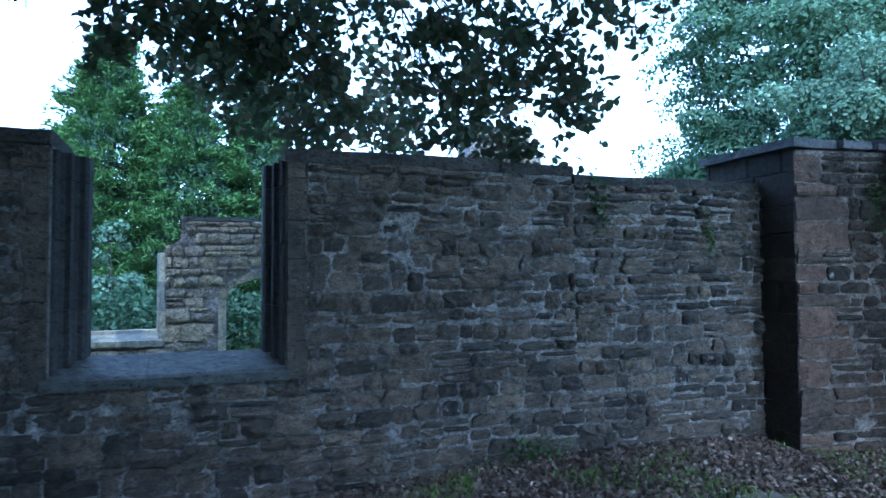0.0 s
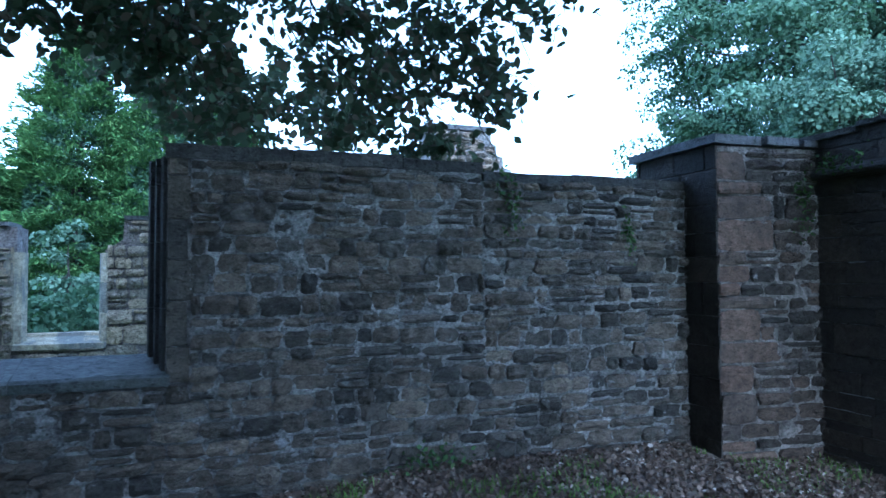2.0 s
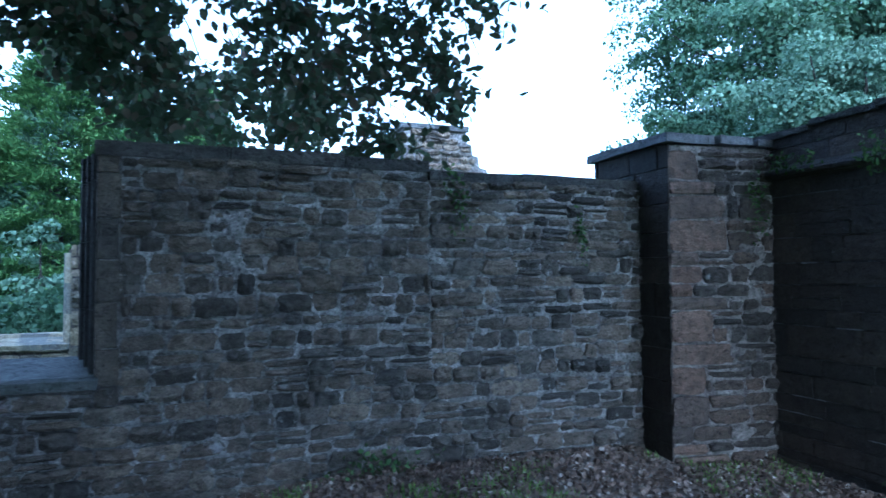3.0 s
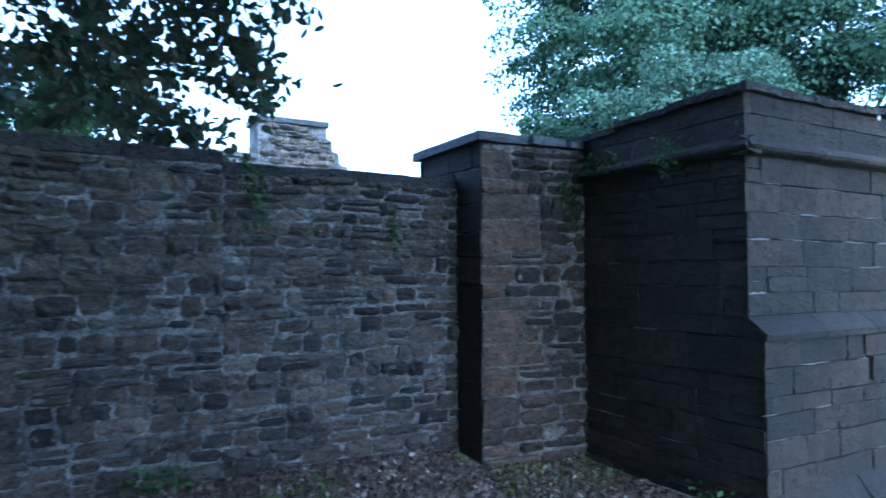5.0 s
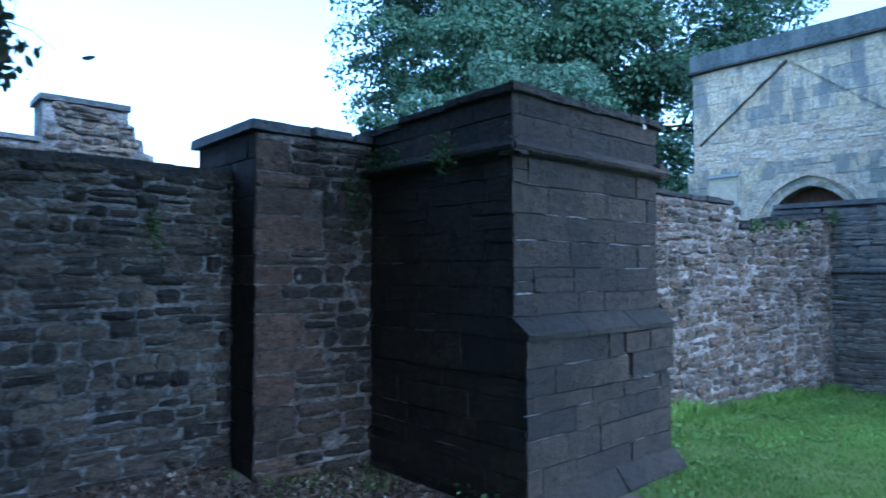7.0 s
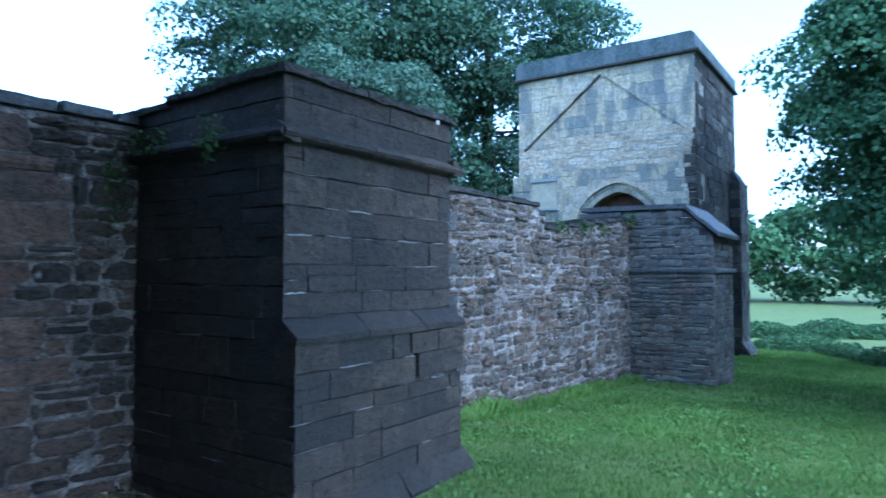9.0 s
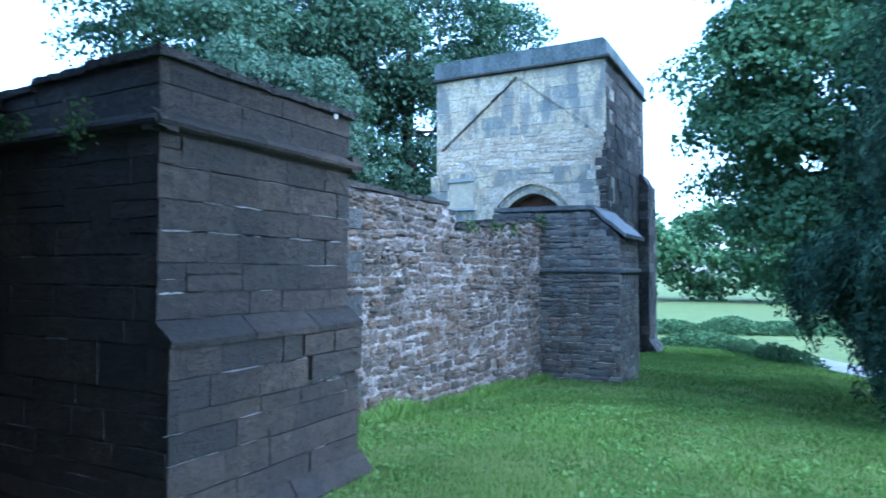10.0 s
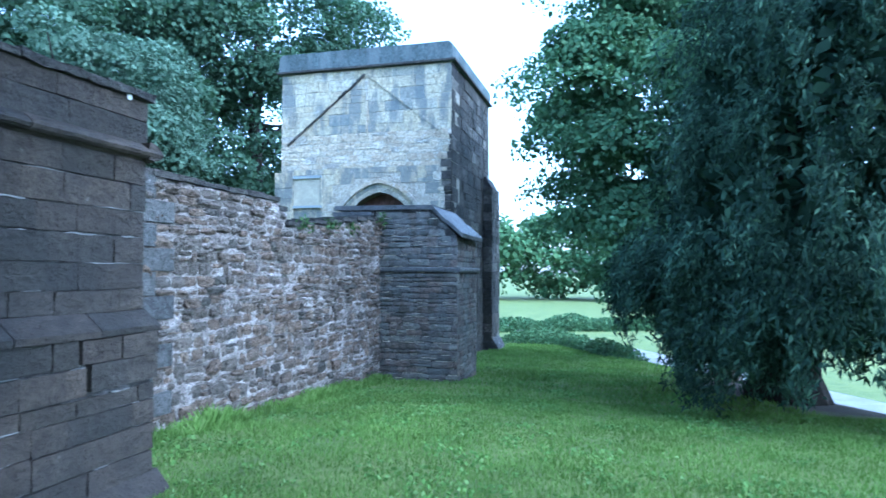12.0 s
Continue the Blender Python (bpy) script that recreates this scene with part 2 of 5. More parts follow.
M_LITTER = leaf_mat("dead_leaf", [(0, (0.06, 0.044, 0.034)), (0.6, (0.125, 0.094, 0.073)), (0.9, (0.20, 0.158, 0.128)), (1, (0.42, 0.39, 0.35))], (0.06, 0.04, 0.02), 0.7, 0.1)


# ---- building blocks ----
def part(name, bm, material, parent=None, label=""):
    me = bpy.data.meshes.new(name)
    bm.to_mesh(me)
    bm.free()
    me.materials.append(material)
    ob = new(name, me)
    ob.parent = parent
    return tagged(ob, label)


def mesh_of(name, verts, faces, material, smooth=False):
    me = bpy.data.meshes.new(name)
    me.from_pydata(verts, [], faces)
    me.materials.append(material)
    if smooth:
        me.polygons.foreach_set("use_smooth", [True] * len(me.polygons))
    me.update()
    return me


def smooth(a, b, v):
    t = min(1, max(0, (v - a) / (b - a)))
    return t * t * (3 - 2 * t)


def box(bm, x0, x1, y0, y1, z0, z1):
    bmesh.ops.create_cube(bm, size=1, matrix=Matrix.LocRotScale(((x0 + x1) / 2, (y0 + y1) / 2, (z0 + z1) / 2), None, (x1 - x0, y1 - y0, z1 - z0)))


def prism(bm, outline, axis, a, b):
    """An outline of (p, q) pairs swept along an axis from a to b: axis 'x' takes (y, z), 'y' takes (x, z), 'z' takes (x, y)."""
    def at(p, q, s):
        return {"x": (s, p, q), "y": (p, s, q), "z": (p, q, s)}[axis]
    ends = [[bm.verts.new(at(p, q, s)) for p, q in outline] for s in (a, b)]
    n = len(outline)
    for i in range(n):
        bm.faces.new((ends[0][i], ends[0][(i + 1) % n], ends[1][(i + 1) % n], ends[1][i]))
    bm.faces.new(ends[0])
    bm.faces.new(ends[1])
    bmesh.ops.recalc_face_normals(bm, faces=bm.faces)


def roughen(bm, cuts, amount, seed, scale=6.0):
    """Breaks the clean edges of a block."""
    bmesh.ops.subdivide_edges(bm, edges=bm.edges[:], cuts=cuts, use_grid_fill=True)
    for v in bm.verts:
        v.co += amount * noise.noise_vector(v.co * scale + Vector((seed, 3.1 * seed, 0)))


def stone_mesh(name, material, rng, jitter, inset, belly):
    """A unit block, back at y = 0 and face near y = -1: 40 triangles."""
    ring = [(-.5, -.5), (0, -.5), (.5, -.5), (.5, 0), (.5, .5), (0, .5), (-.5, .5), (-.5, 0)]
    out = [(p + rng.uniform(-jitter, jitter), q + rng.uniform(-jitter, jitter) * 1.3) for p, q in ring]
    verts = [(p, 0.0, q) for p, q in out]
    verts += [(p, -0.72 + rng.uniform(-.1, .1), q) for p, q in out]
    verts += [(p * (1 - inset * rng.uniform(.6, 1.6)), -1 + rng.uniform(-belly, belly), q * (1 - 1.8 * inset * rng.uniform(.6, 1.6))) for p, q in out]
    verts.append((rng.uniform(-.1, .1), -1 - belly * rng.uniform(-.5, 1.5), rng.uniform(-.1, .1)))
    faces = []
    for i in range(8):
        j = (i + 1) % 8
        faces += [(i, j, 8 + j, 8 + i), (8 + i, 8 + j, 16 + j, 16 + i), (16 + i, 16 + j, 24)]
    return mesh_of(name, verts, faces, material)


def rubble_mesh(name, material, rng, jitter, round_, belly):
    """A worn block: a pillowed face of 4 x 3 cells whose rim falls back, with sides to the core."""
    cols, rows = 5, 4
    verts, grid = [], {}
    skew, pinch = rng.uniform(-jitter, jitter), rng.uniform(-jitter, jitter)
    for j in range(rows):
        for i in range(cols):
            p, q = i / (cols - 1) - 0.5, j / (rows - 1) - 0.5
            rim = i in (0, cols - 1) or j in (0, rows - 1)
            corner = i in (0, cols - 1) and j in (0, rows - 1)
            shrink = 1 - (round_ * rng.uniform(0.6, 1.5) if corner else 0)
            x = p * shrink * (1 + pinch * q * 1.6) + skew * q + rng.uniform(-jitter, jitter) * (0.8 if rim else 1)
            z = q * shrink * (1 + 0.8 * skew * p) + rng.uniform(-jitter, jitter)
            y = -(0.62 if corner else 0.76 if rim else 1.0) + rng.uniform(-belly, belly) * (0.5 if rim else 1)
            grid[i, j] = len(verts)
            verts.append((x, min(y, -0.2), z))
    faces = [(grid[i, j], grid[i + 1, j], grid[i + 1, j + 1], grid[i, j + 1]) for j in range(rows - 1) for i in range(cols - 1)]
    ring = [grid[i, 0] for i in range(cols)] + [grid[cols - 1, j] for j in range(1, rows)] + [grid[i, rows - 1] for i in range(cols - 2, -1, -1)] + [grid[0, j] for j in range(rows - 2, 0, -1)]
    base = len(verts)
    verts += [(verts[k][0], 0.0, verts[k][2]) for k in ring]
    n = len(ring)
    faces += [(base + k, base + (k + 1) % n, ring[(k + 1) % n], ring[k]) for k in range(n)]
    return mesh_of(name, verts, faces, material)


def rubble_set(name, material, seed, count=24, jitter=0.07, round_=0.22, belly=0.28):
    rng = random.Random(seed)
    return [rubble_mesh(name, material, rng, jitter, round_, belly) for _ in range(count)]


def stone_set(name, material, seed, count=18, jitter=0.05, inset=0.07, belly=0.25):
    rng = random.Random(seed)
    return [stone_mesh(name, material, rng, jitter, inset, belly) for _ in range(count)]


def courses(rng, u0, u1, z0, z1, tall, long, snecks=0.15, wander=0.02, even=False):
    """Stones (u, z, width, height) of a face, course by course; some tall places hold two thin ones."""
    out, z, k = [], z0, 0
    while z < z1 - 0.02:
        h = rng.uniform(*tall)
        if z + h > z1 - tall[0] * 0.6:
            h = z1 - z
        u = u0 - (rng.uniform(0, long[0]) if not even else (k % 2) * long[0] * 0.5)
        while u < u1:
            w = rng.uniform(*long)
            a, b = max(u, u0), min(u + w, u1)
            if u1 - b < long[0] * 0.4:
                b = u1
            if b - a > 0.03:
                dz = wander * (noise.noise(Vector(((a + b) * 0.6, z * 2.3, u0))) if not even else 0)
                if h > tall[0] * 1.25 and rng.random() < snecks:
                    cut = rng.uniform(0.35, 0.65) * h
                    out += [((a + b) / 2, z + cut / 2 + dz, b - a, cut), ((a + b) / 2, z + cut + (h - cut) / 2 + dz, b - a, h - cut)]
                else:
                    out.append(((a + b) / 2, z + h / 2 + dz, b - a, h))
            u = b if b < u1 else u1 + 1
        z += h
        k += 1
    return out


def lay(stones, place, parent, meshes, rng, joint=0.014, proud=(0.02, 0.05), tilt=1.5, name="stone", keep=None, limit=300, rest=None, near=None, upright=1.0):
    """Sets stones on a face. place(u, z) gives the foot of the stone on the core and the face's outward direction.
    Up to limit are objects of their own, the rest one joined mesh."""
    if keep:
        stones = [s for s in stones if keep(*s)]
    if near:
        stones = sorted(stones, key=near)
    verts, faces = [], []
    for i, (u, z, w, h) in enumerate(stones):
        p, n = place(u, z)
        n = Vector(n).normalized()
        right = Vector((0, 0, 1)).cross(n)
        turn = Matrix((right, -n, (0, 0, 1))).transposed().to_4x4()
        j = joint * rng.uniform(0.6, 1.5)
        m = Matrix.Translation(p) @ turn @ pose(0, 0, 0, rng.uniform(-tilt, tilt), rng.uniform(-tilt, tilt) * 0.8, rng.uniform(-tilt, tilt)) @ Matrix.Diagonal((max(w - j * upright, .02), rng.uniform(*proud), max(h - j, .02), 1))
        me = rng.choice(meshes)
        if i < limit:
            ob = new(name, me)
            ob.parent = parent
            ob.matrix_world = m
        else:
            base = len(verts)
            verts += [tuple(m @ v.co) for v in me.vertices]
            faces += [tuple(base + k for k in f.vertices) for f in me.polygons]
    if verts:
        ob = new("small_stones", mesh_of("small_stones", verts, faces, rest or meshes[0].materials[0]))
        ob.parent = parent
        tagged(ob, kind="stuff")


def mortar_face(parent, place, u0, u1, z0, z1, material, keep, stones, cell=0.02, rise=0.03, lap=0.03, smear=0.3, seed=0.0):
    """Pointing worked over the joints: it laps unevenly on to the stones, is smeared right over some of them and has fallen out elsewhere."""
    nu, nz = int((u1 - u0) / cell), int((z1 - z0) / cell)
    us, zs = np.linspace(u0, u1, nu + 1), np.linspace(z0, z1, nz + 1)
    inside_by = np.full((nz + 1, nu + 1), -0.02)
    for u, z, w, h in stones:
        i0, i1 = np.searchsorted(us, (u - w / 2, u + w / 2))
        j0, j1 = np.searchsorted(zs, (z - h / 2, z + h / 2))
        if i1 > i0 and j1 > j0:
            d = np.minimum((w / 2 - np.abs(us[i0:i1] - u))[None, :], (h / 2 - np.abs(zs[j0:j1] - z))[:, None])
            inside_by[j0:j1, i0:i1] = np.maximum(inside_by[j0:j1, i0:i1], d)
    verts, faces = [], []
    for j in range(nz + 1):
        for i in range(nu + 1):
            u, z = us[i], zs[j]
            p, n = place(u, z)
            q = Vector((u * 2.3, z * 2.9, seed))
            fine, mid = noise.noise(q * 9.0), noise.noise(q * 3.1)
            over = inside_by[j, i] + 0.5 * lap * fine + 0.9 * lap * mid
            on_stone = smooth(0.1 * lap, lap, over)
            on_stone *= 1 - smooth(smear, smear + 0.18, noise.noise(q * 1.15 + Vector((7, 3, 1))) + 0.45 * mid)
            gone = smooth(0.12, 0.34, noise.noise(q * 1.7 + Vector((2, 9, 4))) + 0.3 * fine)
            d = rise * (1 + 0.35 * mid + 0.4 * fine) * (1 - 0.85 * gone)
            d *= 1 + 0.3 * noise.noise(q * 23.0)
            verts.append(Vector(p) + Vector(n) * max(d * (1 - on_stone) + 0.002, 0.001))
    for j in range(nz):
        for i in range(nu):
            if keep(u0 + (u1 - u0) * (i + 0.5) / nu, z0 + (z1 - z0) * (j + 0.5) / nz):
                k = j * (nu + 1) + i
                faces.append((k, k + 1, k + nu + 2, k + nu + 1))
    ob = new("mortar", mesh_of("mortar", verts, faces, material))
    ob.parent = parent
    return ob


def bed_joints(parent, stones, place, rng, share=0.42, proud=0.014, material=None):
    """Broken lines of pale lime left along the level joints."""
    verts, faces = [], []
    for u, z, w, h in stones:
        if rng.random() > share:
            continue
        a = u - w / 2 + rng.uniform(-0.05, 0.3) * w
        b = min(a + rng.uniform(0.3, 1.1) * w, u + w / 2)
        zz = z + h / 2 + rng.uniform(-0.003, 0.003)
        t = rng.uniform(0.002, 0.006)
        n = 6
        base = len(verts)
        for k in range(n + 1):
            s = a + (b - a) * k / n
            p, d = place(s, zz)
            p, d = Vector(p), Vector(d)
            q = t * (0.35 + 0.9 * rng.random()) * (0.4 if k in (0, n) else 1)
            lift = rng.uniform(-0.004, 0.004)
            verts += [p + Vector((0, 0, lift - q)), p + d * proud + Vector((0, 0, lift - q)), p + d * proud + Vector((0, 0, lift + q)), p + Vector((0, 0, lift + q))]
            if k:
                i, j = base + 4 * k - 4, base + 4 * k
                faces += [(i, i + 1, j + 1, j), (i + 1, i + 2, j + 2, j + 1), (i + 2, i + 3, j + 3, j + 2)]
    ob = new("lime_joint", mesh_of("lime_joint", [tuple(v) for v in verts], faces, material or M_LIME))
    ob.parent = parent
    return tagged(ob, kind="stuff")


def face_x(x):
    """A face at x that looks towards -x; u runs along -y."""
    return lambda u, z: ((x, -u, z), (-1, 0, 0))


def face_y(y):
    """A face at y that looks towards -y; u runs along x."""
    return lambda u, z: ((u, y, z), (0, -1, 0))


def blocks(name, spans, parent, material, axis, seed, amount=0.006, label="", cuts=3, scale=6.0):
    """A row of roughened long blocks, each an object of its own; spans are boxes."""
    for i, b in enumerate(spans):
        bm = bmesh.new()
        box(bm, *b)
        roughen(bm, cuts, amount, seed + i, scale)
        part(name, bm, material, parent, label)


# ---- ground ----
def bank(x, y):
    """Distance past the edge of the bank, towards the lane."""
    return (x - 13.0) * 0.34 - (y + 4.0) * 0.94


def ground_z(x, y):
    z = 0.05 - 0.0615 * max(0, min(x, 30) - 8.3) * smooth(6, 10, x)
    z += 0.10 * smooth(3.4, 4.6, y) * smooth(6, 4, x) * smooth(0.5, 2.4, x)
    z += 0.05 * noise.noise(Vector((x * 0.5, y * 0.5, 0))) * smooth(9, 4, abs(x - 5))
    drop = max(smooth(0, 6.5, bank(x, y)), smooth(30, 44, x))
    z = z * (1 - drop) - 3.0 * drop
    far = math.hypot(x, y)
    return z + smooth(60, 400, far) * -1.0


xs = sorted(set([-900, -400, -180, -90, -50] + [-30 + 3 * i for i in range(8)] + [-6 + 0.35 * i for i in range(130)] + [40 + 3 * i for i in range(14)] + [90, 110, 140, 200, 300, 500, 900, 1800]))
ys = sorted(set([-1500, -700, -300, -150, -90, -60] + [-45 + 3 * i for i in range(11)] + [-12 + 0.4 * i for i in range(70)] + [16 + 2 * i for i in range(10)] + [40, 60, 90, 150, 300, 700, 1500]))
verts = [(x, y, ground_z(x, y)) for y in ys for x in xs]
faces = [(j * len(xs) + i, j * len(xs) + i + 1, (j + 1) * len(xs) + i + 1, (j + 1) * len(xs) + i) for j in range(len(ys) - 1) for i in range(len(xs) - 1)]
m, nt, link, bsdf = nodes_of("ground_turf")
pos = position(nt)
turf = ramp(nt, link, noise_tex(nt, link, pos, 1.2, 8, 0.7), [(0.3, (0.07, 0.105, 0.022)), (0.5, (0.115, 0.15, 0.03)), (0.75, (0.16, 0.195, 0.045))])
turf = mix(nt, link, 0.5, turf, ramp(nt, link, noise_tex(nt, link, pos, 45, 5, 0.7), [(0.3, (0.4, 0.4, 0.4)), (0.7, (1.4, 1.4, 1.4))]), "MULTIPLY")
sep = nt.new("ShaderNodeSeparateXYZ")
link.new(pos, sep.inputs[0])
edge = nt.new("ShaderNodeMath")
edge.operation = "MULTIPLY_ADD"
edge.inputs[1].default_value, edge.inputs[2].default_value = 1.6, 0
link.new(noise_tex(nt, link, pos, 1.6, 6, 0.7), edge.inputs[0])
# bare leaf mould along the foot of the north wall
def node_math(op, p, q):
    n = nt.new("ShaderNodeMath")
    n.operation = op
    for v, s in ((p, n.inputs[0]), (q, n.inputs[1])):
        if isinstance(v, (int, float)):
            s.default_value = v
        else:
            link.new(v, s)
    return n.outputs[0]


reach = node_math("MULTIPLY", node_math("MAXIMUM", node_math("SUBTRACT", sep.outputs["X"], 4.2), 0), 0.6)
depth = node_math("ADD", node_math("ADD", node_math("SUBTRACT", sep.outputs["Y"], 3.75), reach), edge.outputs[0])
side = node_math("ADD", node_math("SUBTRACT", 6.4, sep.outputs["X"]), edge.outputs[0])
court = node_math("SUBTRACT", 5.6, sep.outputs["Y"])
bare = ramp(nt, link, node_math("MINIMUM", node_math("MINIMUM", depth, side), court), [(0.5, (0, 0, 0)), (0.62, (1, 1, 1))])
mould = ramp(nt, link, noise_tex(nt, link, pos, 14, 8, 0.7), [(0.3, (0.075, 0.06, 0.047)), (0.7, (0.19, 0.155, 0.125))])
# and under the yew, where the mould is darkened to paint in the tree's shade
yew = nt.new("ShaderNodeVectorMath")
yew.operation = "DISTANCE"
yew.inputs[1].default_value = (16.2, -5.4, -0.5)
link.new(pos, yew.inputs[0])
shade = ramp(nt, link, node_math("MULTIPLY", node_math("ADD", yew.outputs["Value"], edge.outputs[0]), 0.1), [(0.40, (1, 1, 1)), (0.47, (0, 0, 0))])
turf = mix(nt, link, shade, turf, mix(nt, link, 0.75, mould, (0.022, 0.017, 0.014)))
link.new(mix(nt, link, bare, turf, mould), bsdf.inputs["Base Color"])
bsdf.inputs["Roughness"].default_value = 0.95
bumped(nt, link, bsdf, [(noise_tex(nt, link, pos, 30, 6, 0.7), 0.8, 0.03)])
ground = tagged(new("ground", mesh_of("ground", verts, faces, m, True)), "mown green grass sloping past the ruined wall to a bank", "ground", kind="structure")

# pale lane below the bank
verts, faces = [], []
for i in range(40):
    s = -40 + 4 * i
    for off in (-1.5, 1.5):
        x, y = 36.9 + s * 0.877 + 0.48 * off, -4.2 + s * 0.48 - 0.877 * off
        verts.append((x, y, ground_z(x, y) + 0.05))
    if i:
        faces.append((2 * i - 2, 2 * i - 1, 2 * i + 1, 2 * i))
tagged(new("road", mesh_of("road", verts, faces, M_LANE)), "pale tarmac lane running below the grassy bank", "road", kind="structure")

# ---- north wall: rubble with a window opening ----
WY = 4.71
wall_label = "dark brown rubble stone wall with smeared grey mortar"
bm = bmesh.new()
box(bm, -4.0, -0.98, WY, 5.30, -0.5, 2.44)
box(bm, -0.98, 0.47, WY, 5.30, -0.5, 0.90)
box(bm, 0.47, 2.76, WY, 5.30, -0.5, 2.40)
box(bm, 2.76, 4.70, WY, 5.30, -0.5, 2.34)
bmesh.ops.remove_doubles(bm, verts=bm.verts, dist=0.0001)
wall_north = tagged(part("wall_north", bm, M_MORT_N), wall_label, "wall", kind="structure")
NORTH_STONES = rubble_set("stone", M_NORTH, 11, 34, 0.075, 0.09, 0.32)

rng = random.Random(5)
RUBBLE = dict(joint=0.016, proud=(0.026, 0.078), tilt=3.5, rest=M_NORTH_S)
SIZES = ((0.075, 0.15), (0.12, 0.33), 0.22, 0.06)
whole = []
for a, b, z0, z1, most in ((0.615, 2.76, 0.90, 2.40, 110), (2.76, 4.70, 0.90, 2.338, 100), (-1.6, 4.70, -0.02, 0.895, 90), (-2.0, -1.12, 0.90, 2.42, 0)):
    laid = courses(rng, a, b, z0, z1, *SIZES)
    lay(laid, face_y(WY), wall_north, NORTH_STONES, rng, limit=most, near=lambda s: -s[0], **RUBBLE)
    whole += laid
mortar_face(wall_north, face_y(WY), -2.0, 4.70, -0.1, 2.40, M_MORT_N, lambda u, z: (u > 0.62 or u < -1.14 or z < 0.87) and (u < 2.75 or z < 2.34), whole, 0.02, 0.031, 0.045, 0.34)
# dressed stones beside the window, and the copings
DRESSED = stone_set("quoin", masonry("dressed_brown", [(0.10, 0.085, 0.072), (0.13, 0.11, 0.09), (0.085, 0.075, 0.066)], lime_from=0.72, bump=0.7), 17, 8, 0.012, 0.02, 0.08)
for side in (1, -1):
    z = 0.90
    for i, h in enumerate((0.24, 0.30, 0.28, 0.27, 0.30, 0.13)):
        w = (0.17, 0.13)[i % 2] if side > 0 else (0.13, 0.17)[i % 2]
        u = 0.475 + w / 2 if side > 0 else -0.985 - w / 2
        lay([(u, z + h / 2, w, h)], face_y(WY), wall_north, DRESSED, rng, 0.006, (0.022, 0.03), 0.3, name="quoin")
        z += h
cope = [(-4.0, -2.4, 2.44, 2.54), (-2.39, -1.55, 2.44, 2.545), (-1.54, -0.98, 2.44, 2.53), (0.46, 1.30, 2.40, 2.50), (1.305, 2.10, 2.405, 2.51), (2.105, 2.76, 2.395, 2.485), (2.765, 3.55, 2.34, 2.42), (3.555, 4.24, 2.342, 2.425), (4.245, 4.69, 2.338, 2.415)]
blocks("coping_stone", [(a, b, WY - 0.035, 5.32, c, d) for a, b, c, d in cope], wall_north, M_COPE_D, "x", 3, 0.012)

# window surround: moulded jambs and a sloping sill
def window_surround():
    win = tagged(new("window_1"), "unglazed stone window opening with moulded jambs and sloping sill", "window", kind="structure")
    right = [(0.48, 4.685), (0.475, 4.73), (0.445, 4.735), (0.43, 4.76), (0.445, 4.79), (0.45, 4.83), (0.42, 4.85), (0.395, 4.84), (0.385, 4.87), (0.40, 4.90), (0.405, 4.95), (0.375, 4.97), (0.35, 4.96), (0.335, 4.99), (0.33, 5.10), (0.36, 5.12), (0.42, 5.30), (0.50, 5.30), (0.50, 4.72)]
    left = [(-1.0 - (x - 0.475) * 1.35, y) for x, y in right]
    for outline, z0 in ((right, 0.97), (left, 0.97)):
        z = z0
        for h in (0.42, 0.45, 0.40, 0.18):
            bm = bmesh.new()
            prism(bm, outline, "z", z + 0.003, z + h - 0.003)
            part("jamb", bm, M_JAMB, win)
            z += h
    for a, b in ((-1.02, -0.42), (-0.415, 0.50)):
        bm = bmesh.new()
        prism(bm, [(4.655, 0.885), (4.655, 0.945), (4.69, 0.965), (5.03, 1.065), (5.05, 1.05), (5.31, 1.0), (5.31, 0.885)], "x", a, b)
        roughen(bm, 2, 0.004, 5 + a)
        part("sill", bm, M_SILL, win)
    return win


M_JAMB = masonry("jamb_stone", [(0.032, 0.033, 0.036), (0.046, 0.046, 0.048)], lime_from=0.8, bump=0.4, stain=0.4, rough=0.7)
window_surround()

def slate_fragment():
    bm = bmesh.new()
    prism(bm, [(-0.045, -0.03), (0.05, -0.04), (0.06, 0.01), (0.01, 0.045), (-0.05, 0.03)], "z", 0, 0.014)
    s = part("slate_fragment", bm, M_COPE_D)
    s.matrix_world = pose(-0.22, 5.12, 1.045, -8, 0, 12) @ Matrix.Diagonal((1.2, 1, 1, 1))
    return tagged(s, "flat broken slate lying on the window sill", "stone")


slate_fragment()

# ---- cross wall that ends in a pier ----
bm = bmesh.new()
prism(bm, [(4.70, 4.33), (5.9, 4.186), (5.9, 5.36), (4.70, 5.36)], "z", -0.5, 2.68)
pier = tagged(part("wall_pier", bm, M_MORT_PIER), "broken end of a cross wall in brown rubble stone", "wall", kind="structure")
rng = random.Random(8)


def pier_face(u, z):
    return (u, 4.32 - 0.12 * (u - 4.7), z), (-0.119, -0.993, 0)


